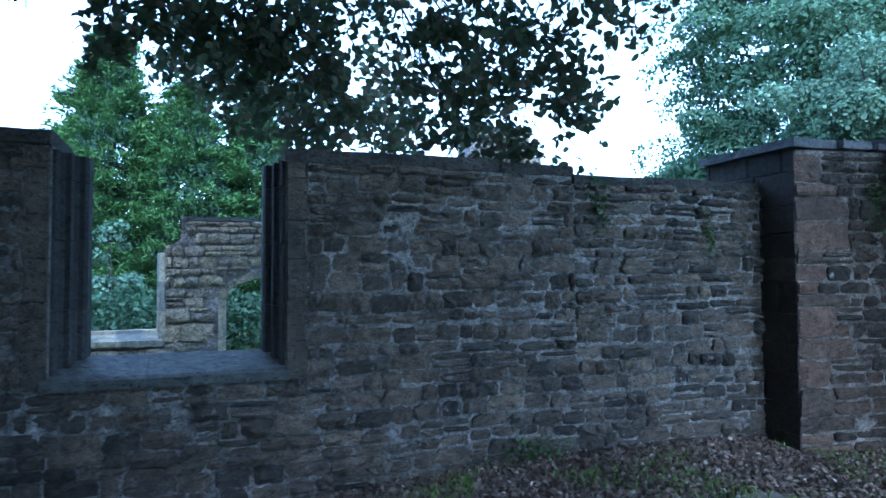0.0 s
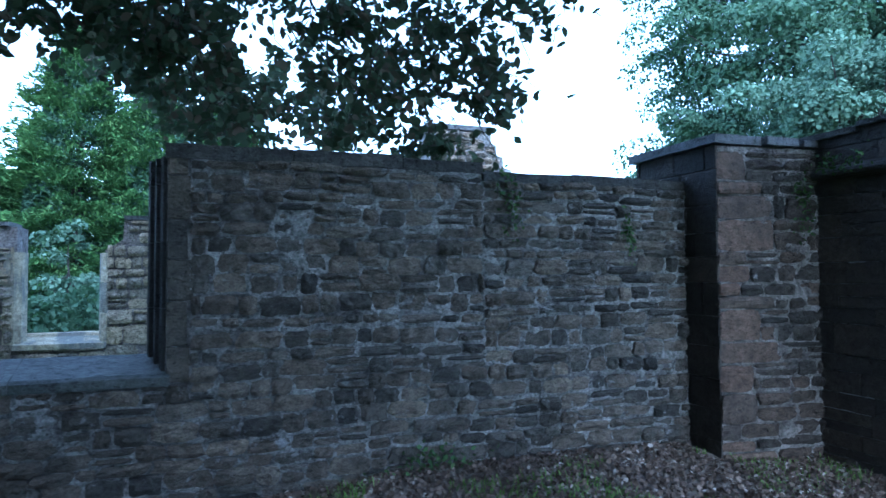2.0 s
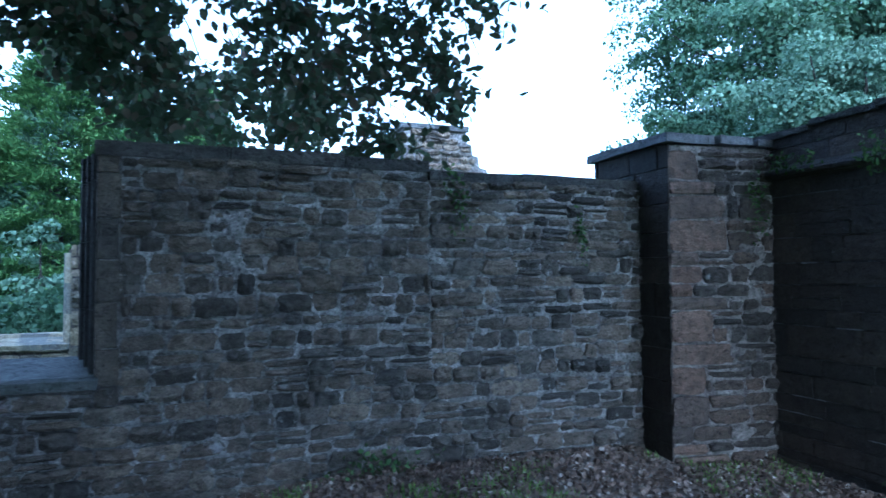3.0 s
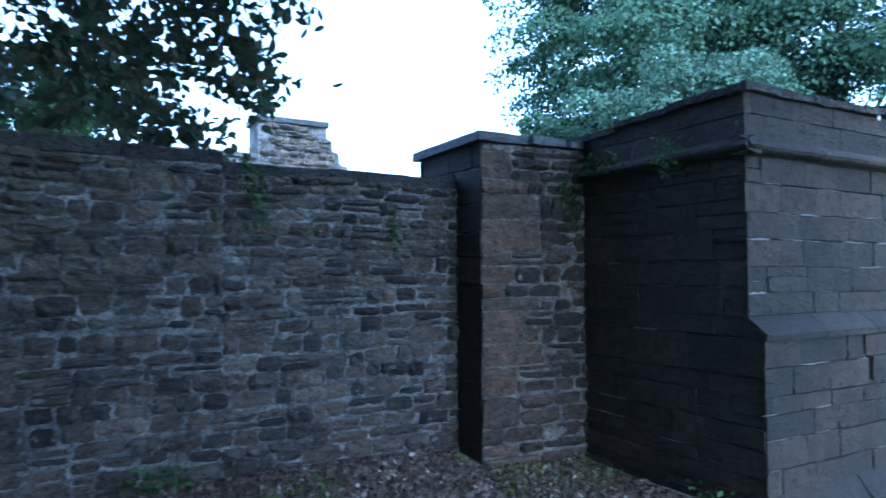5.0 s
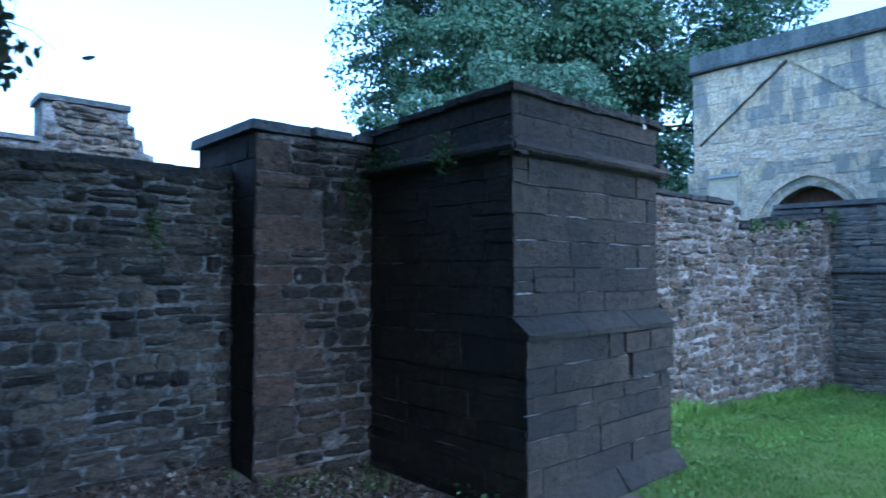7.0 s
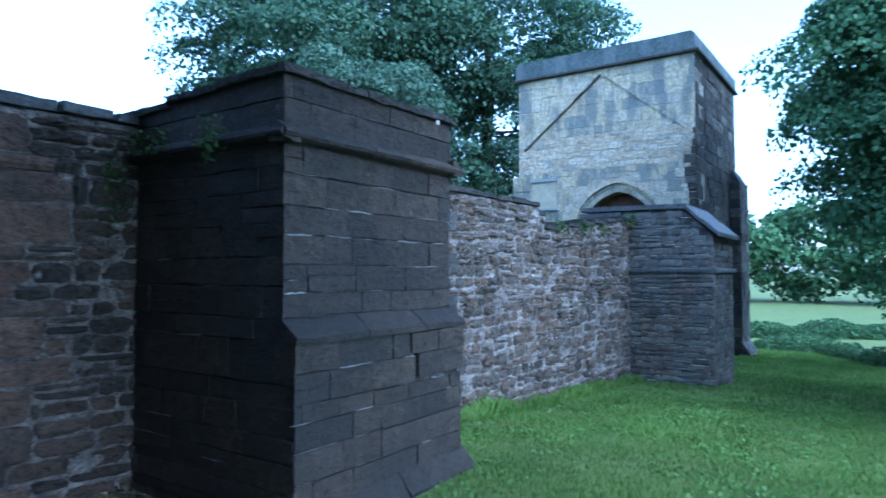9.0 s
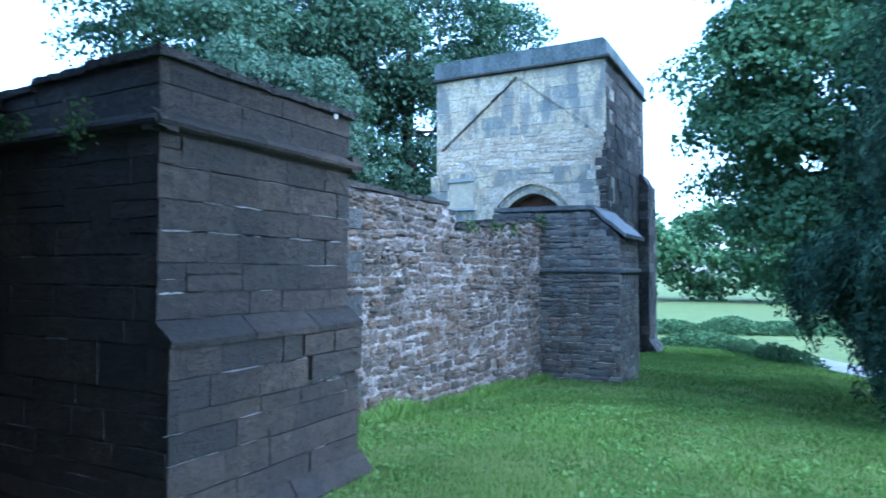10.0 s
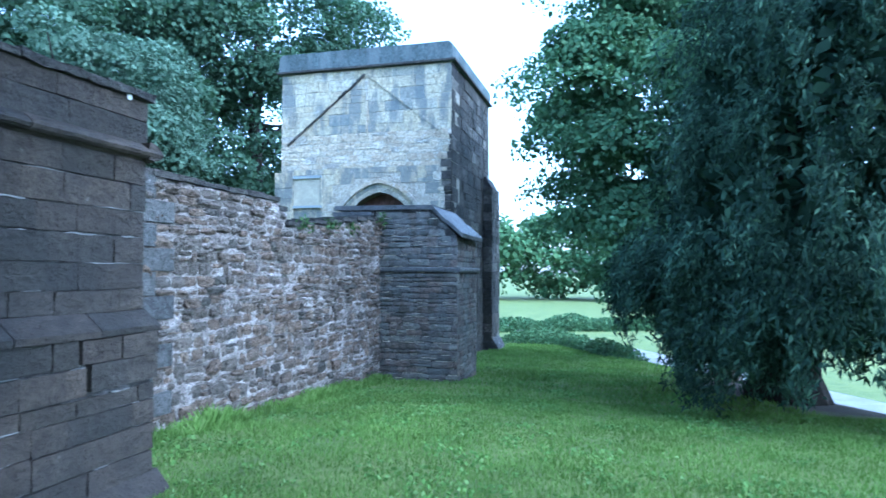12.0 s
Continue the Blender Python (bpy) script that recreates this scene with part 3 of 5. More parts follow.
M_PIER_QUOIN = masonry("quoin_red", [(0.135, 0.088, 0.067), (0.062, 0.051, 0.045), (0.165, 0.107, 0.08), (0.085, 0.069, 0.059), (0.145, 0.10, 0.078), (0.052, 0.045, 0.041)], lime_from=0.66, stain_at=(0.5, 0.78), bump=0.8, pits=0.6)
PIER_STONES = rubble_set("stone", M_PIER, 12, 22, 0.075, 0.09, 0.3)
PIER_QUOINS = rubble_set("quoin", M_PIER_QUOIN, 19, 14, 0.035, 0.06, 0.14)
z, k = 0.0, 0
edges = []
while z < 2.6:
    h = min(rng.choice((0.11, 0.14, 0.18, 0.25)) + rng.uniform(-.02, .03), 2.68 - z)
    w = rng.choice((0.20, 0.30, 0.42, 0.56)) + rng.uniform(-.04, .04)
    edges.append((4.685 + w / 2, z + h / 2, w, h))
    z, k = z + h, k + 1
lay(edges, pier_face, pier, PIER_QUOINS, rng, 0.016, (0.035, 0.08), 2.0, name="quoin")
whole = list(edges)
for u, zz, w, h in edges:
    laid = courses(rng, 4.685 + w, 5.9, zz - h / 2, zz + h / 2, (0.09, 0.2), (0.14, 0.46), 0.1, 0.04)
    lay(laid, pier_face, pier, PIER_STONES, rng, 0.018, (0.02, 0.065), 3.5)
    whole += laid
mortar_face(pier, pier_face, 4.70, 5.9, -0.1, 2.66, M_MORT_PIER, lambda u, z: True, whole, 0.018, 0.034, 0.032, 0.36, 3.0)
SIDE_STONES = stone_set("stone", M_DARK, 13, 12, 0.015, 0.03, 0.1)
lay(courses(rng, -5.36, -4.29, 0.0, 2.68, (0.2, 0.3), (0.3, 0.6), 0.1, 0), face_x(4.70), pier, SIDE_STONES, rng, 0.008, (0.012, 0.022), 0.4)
blocks("coping_stone", [(4.63, 5.12, 4.235, 5.40, 2.68, 2.755), (5.125, 5.48, 4.18, 5.40, 2.685, 2.75), (5.485, 5.70, 4.13, 5.40, 2.675, 2.735)], pier, M_COPE, "x", 21, 0.012)

# ---- great buttress with weathered set-offs ----
def great_buttress():
    bm = bmesh.new()
    prism(bm, [(2.625, 2.76), (2.625, 1.30), (2.52, 1.20), (2.52, 0.16), (2.43, 0.06), (2.43, -0.6), (5.2, -0.6), (5.2, 2.76)], "x", 5.665, 7.41)
    b = tagged(part("wall_buttress", bm, M_MORT_D), "soot-dark ashlar buttress with string course and sloping set-offs", "buttress", kind="structure")
    rng = random.Random(21)
    ash = stone_set("block", M_DARK, 31, 26, 0.010, 0.012, 0.16)
    upper = courses(rng, 5.65, 7.42, 1.32, 2.44, (0.14, 0.21), (0.22, 0.6), 0.08, 0.012)
    lower = courses(rng, 5.65, 7.42, 0.17, 0.815, (0.14, 0.21), (0.22, 0.6), 0.08, 0.012)
    lower += courses(rng, 5.65, 6.812, 0.815, 1.0, (0.16, 0.19), (0.22, 0.6), 0.0, 0) + courses(rng, 5.65, 6.75, 1.0, 1.18, (0.16, 0.19), (0.22, 0.6), 0.0, 0)
    top = courses(rng, 5.65, 7.42, 2.49, 2.80, (0.14, 0.17), (0.28, 0.5), 0.1, 0)
    lay(upper, face_y(2.62), b, ash, rng, 0.007, (0.010, 0.022), 0.5, name="block", upright=0.2)
    lay(lower, face_y(2.515), b, ash, rng, 0.008, (0.010, 0.026), 0.6, name="block", upright=0.2)
    lay(top, face_y(2.615), b, ash, rng, 0.004, (0.014, 0.024), 0.4, name="block", upright=0.3)
    west_upper = courses(rng, -4.4, -2.61, 1.32, 2.44, (0.14, 0.21), (0.22, 0.6), 0.08, 0.012)
    lay(west_upper, face_x(5.67), b, ash, rng, 0.007, (0.010, 0.022), 0.5, name="block", upright=0.2)
    west_lower = courses(rng, -4.4, -2.505, 0.17, 1.19, (0.13, 0.20), (0.25, 0.52), 0.1, 0)
    lay(west_lower, face_x(5.67), b, ash, rng, 0.007, (0.010, 0.022), 0.5, name="block", upright=0.2)
    lay(courses(rng, -4.4, -2.60, 1.19, 1.32, (0.12, 0.13), (0.25, 0.52), 0, 0), face_x(5.67), b, ash, rng, 0.007, (0.010, 0.022), 0.5, name="block", upright=0.2)
    lay(courses(rng, -4.4, -2.43, -0.1, 0.17, (0.11, 0.22), (0.2, 0.52), 0.2, 0.01), face_x(5.67), b, ash, rng, 0.007, (0.010, 0.022), 0.5, name="block", upright=0.2)
    lay(courses(rng, -4.4, -2.60, 2.49, 2.80, (0.14, 0.17), (0.28, 0.5), 0.1, 0), face_x(5.665), b, ash, rng, 0.004, (0.014, 0.024), 0.4, name="block", upright=0.3)
    lay(courses(rng, 5.65, 7.44, -0.3, 0.04, (0.13, 0.20), (0.3, 0.6), 0.0, 0), face_y(2.435), b, ash, rng, 0.009, (0.015, 0.03), 0.6, name="block")
    bed_joints(b, upper, face_y(2.62), rng, 0.5, 0.016)
    bed_joints(b, lower, face_y(2.515), rng, 0.5, 0.017)
    bed_joints(b, west_upper, face_x(5.67), rng, 0.15, 0.016)
    bed_joints(b, west_lower, face_x(5.67), rng, 0.15, 0.016)
    # weathered set-offs
    for x0, x1 in ((5.645, 6.28), (6.285, 6.9), (6.905, 7.44)):
        bm = bmesh.new()
        prism(bm, [(2.605, 1.325), (2.47, 1.215), (2.475, 1.175), (2.66, 1.175), (2.66, 1.325)], "x", x0, x1)
        roughen(bm, 4, 0.012, x0)
        part("weathering", bm, M_DARK, b)
    for x0, x1, d in ((5.645, 6.2, 0), (6.205, 6.62, 0.0), (6.625, 7.0, 0.008), (7.005, 7.47, 0.0)):
        bm = bmesh.new()
        prism(bm, [(2.50, 0.20 + d), (2.385, 0.06 + d), (2.39, 0.0 + d), (2.6, 0.0 + d), (2.6, 0.20 + d)], "x", x0, x1)
        roughen(bm, 4, 0.014, x0 + 3)
        part("weathering", bm, M_DARK, b)
    # string course: a roll with a slope above
    roll = [(0, 0.075), (-0.045, 0.045), (-0.075, 0.028), (-0.088, 0.004), (-0.078, -0.018), (-0.052, -0.032), (-0.02, -0.036), (0, -0.048), (0.06, -0.048), (0.06, 0.075)]
    for x0, x1 in ((5.58, 6.4), (6.403, 7.49)):
        bm = bmesh.new()
        prism(bm, [(2.60 + p, 2.425 + q) for p, q in roll], "x", x0, x1)
        roughen(bm, 5, 0.007, x0 + 1)
        part("string_course", bm, M_DARK, b)
    bm = bmesh.new()
    prism(bm, [(5.65 + p, 2.427 + q) for p, q in roll], "y", 2.53, 4.25)
    roughen(bm, 6, 0.007, 9)
    part("string_course", bm, M_DARK, b)
    bm = bmesh.new()
    prism(bm, [(7.43 - p, 2.427 + q) for p, q in roll], "y", 2.53, 3.6)
    part("string_course", bm, M_DARK, b)
    lay(courses(rng, 2.6, 3.6, 2.49, 2.80, (0.14, 0.17), (0.28, 0.5), 0.1, 0), lambda u, z: ((7.41, u, z), (1, 0, 0)), b, ash, rng, 0.004, (0.014, 0.024), 0.4, name="block", upright=0.3)
    blocks("coping_stone", [(5.60, 6.35, 2.555, 3.2, 2.795, 2.845), (5.605, 6.35, 3.205, 3.75, 2.775, 2.825), (5.61, 6.35, 3.755, 4.2, 2.735, 2.78), (6.355, 7.0, 2.56, 4.2, 2.80, 2.852), (7.005, 7.46, 2.555, 4.2, 2.805, 2.86)], b, M_COPE_D, "x", 40, 0.02, "", 7, 13.0)
    bm = bmesh.new()
    bmesh.ops.create_circle(bm, cap_ends=True, segments=9, radius=0.028, matrix=pose(7.225, 2.583, 2.80, 90))
    part("lichen", bm, M_LICHEN, b)
    # one block that has slid forward
    for x0, x1, y, z0, z1 in ((6.765, 7.09, 2.484, 1.02, 1.165), (7.095, 7.43, 2.476, 1.022, 1.17), (6.825, 7.13, 2.468, 0.845, 1.014), (7.135, 7.425, 2.474, 0.85, 1.016)):
        bm = bmesh.new()
        box(bm, x0, x1, y, 2.6, z0, z1)
        roughen(bm, 3, 0.006, x0)
        part("slipped_block", bm, M_DARK, b)
    return b


great_buttress()

# ---- east wall beyond the buttress ----
EY = 3.63
bm = bmesh.new()
prism(bm, [(7.2, -0.7), (14.9, -1.2), (14.9, 2.55), (12.9, 2.36), (11.27, 2.18), (11.25, 2.38), (11.06, 2.38), (11.05, 2.50), (8.6, 2.50), (7.2, 2.50)], "y", EY, EY + 0.55)
wall_east = tagged(part("wall_east", bm, M_MORT_R), "red-brown rubble stone wall with pale mortar and broken top", "wall", kind="structure")


def east_top(u):
    return 2.505 if u < 11.06 else 2.40 if u < 11.27 else 2.20 + 0.105 * (u - 11.27)


def east_keep(u, z, w, h):
    return z + h / 2 < east_top(u + w / 2) + 0.01 and z - h / 2 > ground_z(u, 3.6) - 0.15


rng = random.Random(33)
RED_STONES = rubble_set("stone", M_RED, 14, 30, 0.08, 0.12, 0.34)
laid = courses(rng, 7.3, 14.85, -0.55, 2.55, (0.085, 0.18), (0.11, 0.36), 0.25, 0.08)
lay(laid, face_y(EY), wall_east, RED_STONES, rng, 0.018, (0.024, 0.075), 3.5, keep=east_keep, limit=300, rest=M_RED_S, near=lambda s: s[0])
mortar_face(wall_east, face_y(EY), 8.4, 14.85, -0.7, 2.55, M_MORT_R, lambda u, z: z < east_top(u) - 0.02, laid, 0.028, 0.044, 0.045, 0.27, 8.0)
x = 7.45
k = 0
while x < 14.6:
    w = rng.uniform(0.35, 0.7)
    e = min(x + w, 14.7)
    for stop in (11.06, 11.28):
        if x < stop - 0.02 < e:
            e = stop
    t = east_top((x + e) / 2)
    blocks("coping_stone", [(x, e - 0.006, EY - 0.05 - 0.02 * rng.random(), EY + 0.57, t - 0.005, t + 0.045 + 0.02 * rng.random())], wall_east, M_COPE_D, "x", 60 + k, 0.014)
    x, k = e, k + 1
M_QUOIN = masonry("quoin_blue", [(0.09, 0.092, 0.098), (0.12, 0.118, 0.118), (0.075, 0.075, 0.08)], lime_from=0.74, bump=0.6)
QUOINS = stone_set("quoin", M_QUOIN, 18, 8, 0.012, 0.02, 0.08)
z = -0.02
for i in range(11):
    h = 0.23
    lay([(8.56 + 0.14 * (i % 2), z + h / 2, 0.36 + 0.26 * (i % 2), h)], face_y(EY - 0.03), wall_east, QUOINS, rng, 0.01, (0.03, 0.04), 0.3, name="quoin")
    z += h


# ---- second buttress: thin courses, roll moulding and sloping cap ----
def small_buttress():
    bm = bmesh.new()
    prism(bm, [(4.2, -1.3), (2.15, -1.3), (2.15, 2.26), (2.58, 2.66), (2.60, 2.74), (4.2, 2.76)], "x", 14.78, 16.4)
    b = tagged(part("wall_buttress", bm, M_MORT_D), "rose-brown buttress of thin stone courses with sloping slab cap", "buttress", kind="structure")
    rng = random.Random(44)
    st = rubble_set("stone", M_ROSE, 15, 18, 0.03, 0.05, 0.12)
    face = courses(rng, -3.7, -2.13, -0.75, 2.70, (0.07, 0.13), (0.15, 0.42), 0.1, 0.03)
    face = [s for s in face if s[1] + s[3] / 2 < 2.24 + (-s[0] - s[2] / 2 - 2.13) * 0.95 or s[0] + s[2] / 2 < -2.62]
    bed_joints(b, face, face_x(14.785), rng, 0.5, 0.027, M_MORT_P)
    lay(face, face_x(14.785), b, st, rng, 0.013, (0.018, 0.034), 1.0, upright=0.5, keep=lambda u, z, w, h: z + h / 2 < 2.24 + (-u - w / 2 - 2.13) * 0.95 or (u + w / 2) < -2.62)
    lay(courses(rng, 14.77, 16.4, -0.9, 2.22, (0.08, 0.13), (0.2, 0.45), 0.1, 0.01), face_y(2.155), b, st, rng, 0.01, (0.012, 0.03), 0.8)
    roll = [(0, 0.05), (-0.05, 0.035), (-0.06, 0.0), (-0.05, -0.035), (0, -0.045), (0.05, -0.045), (0.05, 0.05)]
    bm = bmesh.new()
    prism(bm, [(14.775 + p, 1.64 + q) for p, q in roll], "y", 2.08, 3.66)
    roughen(bm, 2, 0.004, 2)
    part("string_course", bm, M_COPE, b)
    bm = bmesh.new()
    prism(bm, [(2.14 + p, 1.64 + q) for p, q in roll], "x", 14.72, 16.45)
    part("string_course", bm, M_COPE, b)
    for i, (y0, z0, y1, z1) in enumerate(((2.03, 2.22, 2.32, 2.48), (2.31, 2.44, 2.60, 2.74))):
        bm = bmesh.new()
        prism(bm, [(y0, z0), (y0, z0 + 0.07), (y1, z1 + 0.07), (y1, z1)], "x", 14.71, 16.47)
        roughen(bm, 2, 0.006, i)
        part("cap_slab", bm, M_COPE, b)
    bm = bmesh.new()
    prism(bm, [(2.58, 2.73), (2.58, 2.81), (4.5, 2.83), (4.5, 2.75)], "x", 14.73, 16.47)
    roughen(bm, 2, 0.006, 8)
    part("cap_slab", bm, M_COPE, b)
    bm = bmesh.new()
    prism(bm, [(3.72, 2.63), (3.72, 2.70), (4.5, 2.71), (4.5, 2.63)], "x", 14.66, 15.6)
    roughen(bm, 2, 0.006, 11)
    part("cap_slab", bm, M_COPE, b)
    return b


small_buttress()


# ---- gatehouse tower ----
TX, TY0, TY1, TD = 21.0, 3.86, 9.13, 5.2


def arch_points(c, half, spring, rise, n=10):
    """A pointed arch from one springing to the other: (y, z)."""
    r = (half * half + rise * rise) / (2 * half)
    pts = []
    for k in range(n + 1):
        a = k / n * math.asin(min(1, rise / r))
        pts.append((c - half + r - r * math.cos(a), spring + r * math.sin(a)))
    return pts + [(2 * c - y, z) for y, z in reversed(pts[:-1])]


def gatehouse():
    g = tagged(new("gatehouse"), "square pale stone gatehouse tower with dark parapet and pointed arch", "tower")
    c, half, spring, rise = 6.0, 1.15, 2.55, 1.35
    arch = arch_points(c, half, spring, rise)
    bm = bmesh.new()
    # front wall with the opening through it
    prism(bm, [(TY0, -1.6), (TY0, 7.5), (c, 7.5), (c, arch[10][1])] + list(reversed(arch[:10])) + [(c - half, -1.6)], "x", TX + 0.02, TX + 0.9)
    prism(bm, [(TY1, -1.6), (TY1, 7.5), (c, 7.5)] + arch[10:] + [(c + half, -1.6)], "x", TX + 0.02, TX + 0.9)
    part("front_wall", bm, M_MORT_P, g, "pale limestone front wall with thin joints")
    bm = bmesh.new()
    box(bm, TX + 0.9, TX + TD, TY0 + 0.01, TY0 + 0.8, -1.9, 7.5)
    box(bm, TX + 0.9, TX + TD, TY1 - 0.8, TY1, -1.6, 7.5)
    box(bm, TX + TD - 0.6, TX + TD, TY0 + 0.8, TY1 - 0.8, -1.6, 7.5)
    box(bm, TX + 0.9, TX + TD - 0.6, TY0 + 0.8, TY1 - 0.8, 7.2, 7.5)
    part("side_wall", bm, M_MORT_D, g, "dark side wall of large blocks")
    rng = random.Random(55)
    st = stone_set("block", M_PALE, 51, 16, 0.012, 0.02, 0.08)

    def clear(u, z, w, h):
        y0, y1 = -u - w / 2, -u + w / 2
        for y in (y0, (y0 + y1) / 2, y1):
            d = abs(y - c)
            if d < half + 0.34:
                top = max((zz for yy, zz in arch_points(c, half + 0.34, spring, rise + 0.36) if abs(abs(yy - c) - d) < 0.2), default=spring)
                if z - h / 2 < top:
                    return False
        return True

    rub = rubble_set("block", M_PALE_RUBBLE, 53, 16, 0.05, 0.12, 0.25)
    torn = lambda u, z, w, h: clear(u, z, w, h) and not (u + w / 2 > -TY0 - 0.12 and 2.3 < z < 5.4)
    face = face_x(TX + 0.02)
    lay(courses(rng, -TY1, -TY0, 0.8, 4.62, (0.20, 0.34), (0.22, 0.7), 0.25, 0.02), face, g, st, rng, 0.010, (0.006, 0.018), 0.6, name="block", keep=torn)
    lay(courses(rng, -TY1, -TY0, 4.62, 5.62, (0.12, 0.24), (0.18, 0.6), 0.3, 0.05), face, g, rub, rng, 0.014, (0.004, 0.020), 1.5, name="block", keep=torn)
    lay(courses(rng, -TY1, -TY0, 5.62, 7.48, (0.24, 0.40), (0.28, 0.85), 0.2, 0.015), face, g, st, rng, 0.010, (0.005, 0.016), 0.5, name="block", keep=torn)
    # side face in a darker stone colour than the front
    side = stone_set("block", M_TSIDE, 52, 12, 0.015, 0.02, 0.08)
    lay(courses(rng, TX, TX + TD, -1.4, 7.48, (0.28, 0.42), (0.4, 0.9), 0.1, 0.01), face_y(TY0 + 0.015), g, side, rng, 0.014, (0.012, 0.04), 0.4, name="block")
    # broken quoins where a wall was torn away
    z = 2.3
    while z < 5.4:
        h = rng.uniform(0.10, 0.26)
        w = rng.uniform(0.04, 0.34)
        lay([(-TY0 - w / 2, z + h / 2, w, h)], face_x(TX + 0.02), g, side, rng, 0.02, (0.004, 0.06), 4, name="block")
        if w < 0.30:
            w2 = rng.uniform(0.12, 0.3)
            lay([(-TY0 - w - w2 / 2, z + h / 2, w2, h)], face_x(TX + 0.02), g, rub, rng, 0.02, (0.004, 0.04), 3, name="block")
        z += h
    # thicker lower stage
    lay(courses(rng, -TY1 - 0.16, -TY1 + 0.45, 0.8, 4.55, (0.26, 0.36), (0.3, 0.62), 0.1, 0), face_x(TX - 0.03), g, st, rng, 0.012, (0.05, 0.07), 0.5, name="block")
    # parapet
    bm = bmesh.new()
    prism(bm, [(TY0 - 0.08, 7.5), (TY0 - 0.08, 7.56), (TY0 - 0.04, 7.62), (TY0 - 0.04, 7.98), (TY0 + 0.06, 8.06), (TY1 - 0.06, 8.06), (TY1 + 0.04, 7.98), (TY1 + 0.04, 7.62), (TY1 + 0.08, 7.56), (TY1 + 0.08, 7.5)], "x", TX - 0.09, TX + TD + 0.08)
    roughen(bm, 4, 0.02, 4, 2.0)
    par = part("parapet", bm, M_PARAPET, g, "dark slate-grey parapet with a drip moulding")
    bm = bmesh.new()
    box(bm, TX - 0.13, TX + TD + 0.12, TY0 - 0.12, TY1 + 0.12, 7.50, 7.56)
    roughen(bm, 4, 0.01, 6, 2.0)
    part("drip_moulding", bm, M_TSIDE, par)
    # roof scar: two raking drip stones, the left coloured dark for its groove's shadow
    for sign in (1, -1):
        n = 9
        for i in range(n):
            a, b2 = i / n, (i + rng.uniform(0.90, 1.0)) / n
            y0, y1 = 6.42 + sign * (0.05 + a * 2.45), 6.42 + sign * (0.05 + b2 * 2.45)
            z0, z1 = 7.25 - a * 1.95, 7.25 - b2 * 1.95
            thick = rng.uniform(0.035, 0.07)
            bm = bmesh.new()
            prism(bm, [(y0, z0 + 0.02), (y0, z0 + 0.02 + thick), (y1, z1 + 0.02 + thick), (y1, z1 + 0.02)], "x", TX - (rng.uniform(0.05, 0.10) if sign > 0 else rng.uniform(0.015, 0.045)), TX + 0.03)
            roughen(bm, 2, 0.014, i)
            part("drip_stone", bm, M_TSIDE if sign > 0 else M_PALE, g)
    # lime run below the peak of the scar
    for i in range(6):
        bm = bmesh.new()
        box(bm, TX - 0.012, TX + 0.02, 6.36 + rng.uniform(-.02, .02), 6.43 + rng.uniform(-.02, .02), 7.15 - 0.3 * (i + 1), 7.14 - 0.3 * i)
        roughen(bm, 2, 0.014, 20 + i, 9)
        part("lime_run", bm, M_PALE_RUBBLE, g)
    # arch rings
    for k, (h0, h1, dx, mat) in enumerate(((0.0, 0.13, 0.10, M_PALE), (0.13, 0.24, 0.02, M_PALE), (0.24, 0.34, -0.07, M_PALE_RUBBLE))):
        inner, outer = arch_points(c, half + h0, spring, rise + h0 * 1.06), arch_points(c, half + h1, spring, rise + h1 * 1.06)
        for i in range(0, len(inner) - 1, 2):
            bm = bmesh.new()
            prism(bm, [inner[i], inner[i + 1], inner[i + 2], outer[i + 2], outer[i + 1], outer[i]], "x", TX + dx - 0.02, TX + 0.5)
            part("voussoir", bm, mat, g)
        for sgn in (1, -1):
            bm = bmesh.new()
            a, b2 = c + sgn * (half + h0), c + sgn * (half + h1)
            box(bm, TX + dx - 0.02, TX + 0.5, min(a, b2), max(a, b2), -1.5, spring)
            part("jamb", bm, mat, g)
    # boarded doors, seen through the arch
    n = 14
    for i in range(n):
        y0 = c - half + 2 * half * i / n
        bm = bmesh.new()
        box(bm, TX + 0.45, TX + 0.50, y0 + 0.006, y0 + 2 * half / n - 0.006, -1.4, spring + rise)
        part("door_board", bm, M_WOOD, g, "dark red-brown door board")
    for z in (2.6, 3.2):
        bm = bmesh.new()
        box(bm, TX + 0.40, TX + 0.45, c - half, c + half, z, z + 0.14)
        part("door_rail", bm, M_WOOD, g)
    # plaque with a pale frame
    y0, y1, z0, z1 = 7.85, 8.85, 3.55, 4.35
    bm = bmesh.new()
    box(bm, TX - 0.02, TX + 0.02, y0, y1, z0, z1)
    pl = part("plaque", bm, M_PLAQUE, g, "weathered notice panel in a pale frame")
    for b in ((y0 - .06, y1 + .06, z1, z1 + .08), (y0 - .06, y1 + .06, z0 - .07, z0), (y0 - .06, y0, z0, z1), (y1, y1 + .06, z0, z1)):
        bm = bmesh.new()
        level = b[1] - b[0] > 0.5
        box(bm, TX - (0.08 if level else 0.035), TX + 0.02, *b)
        roughen(bm, 2, 0.006, b[0])
        part("frame", bm, M_FRAME if level else M_PALE, pl)
    # back corner buttress with a spreading foot
    bm = bmesh.new()
    prism(bm, [(3.2, -2.2), (3.34, -0.9), (3.55, -0.55), (3.56, 4.5), (3.75, 4.85), (4.2, 4.85), (4.2, -2.2)], "x", 25.2, 26.5)
    roughen(bm, 5, 0.03, 3, 1.5)
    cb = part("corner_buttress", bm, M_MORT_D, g)
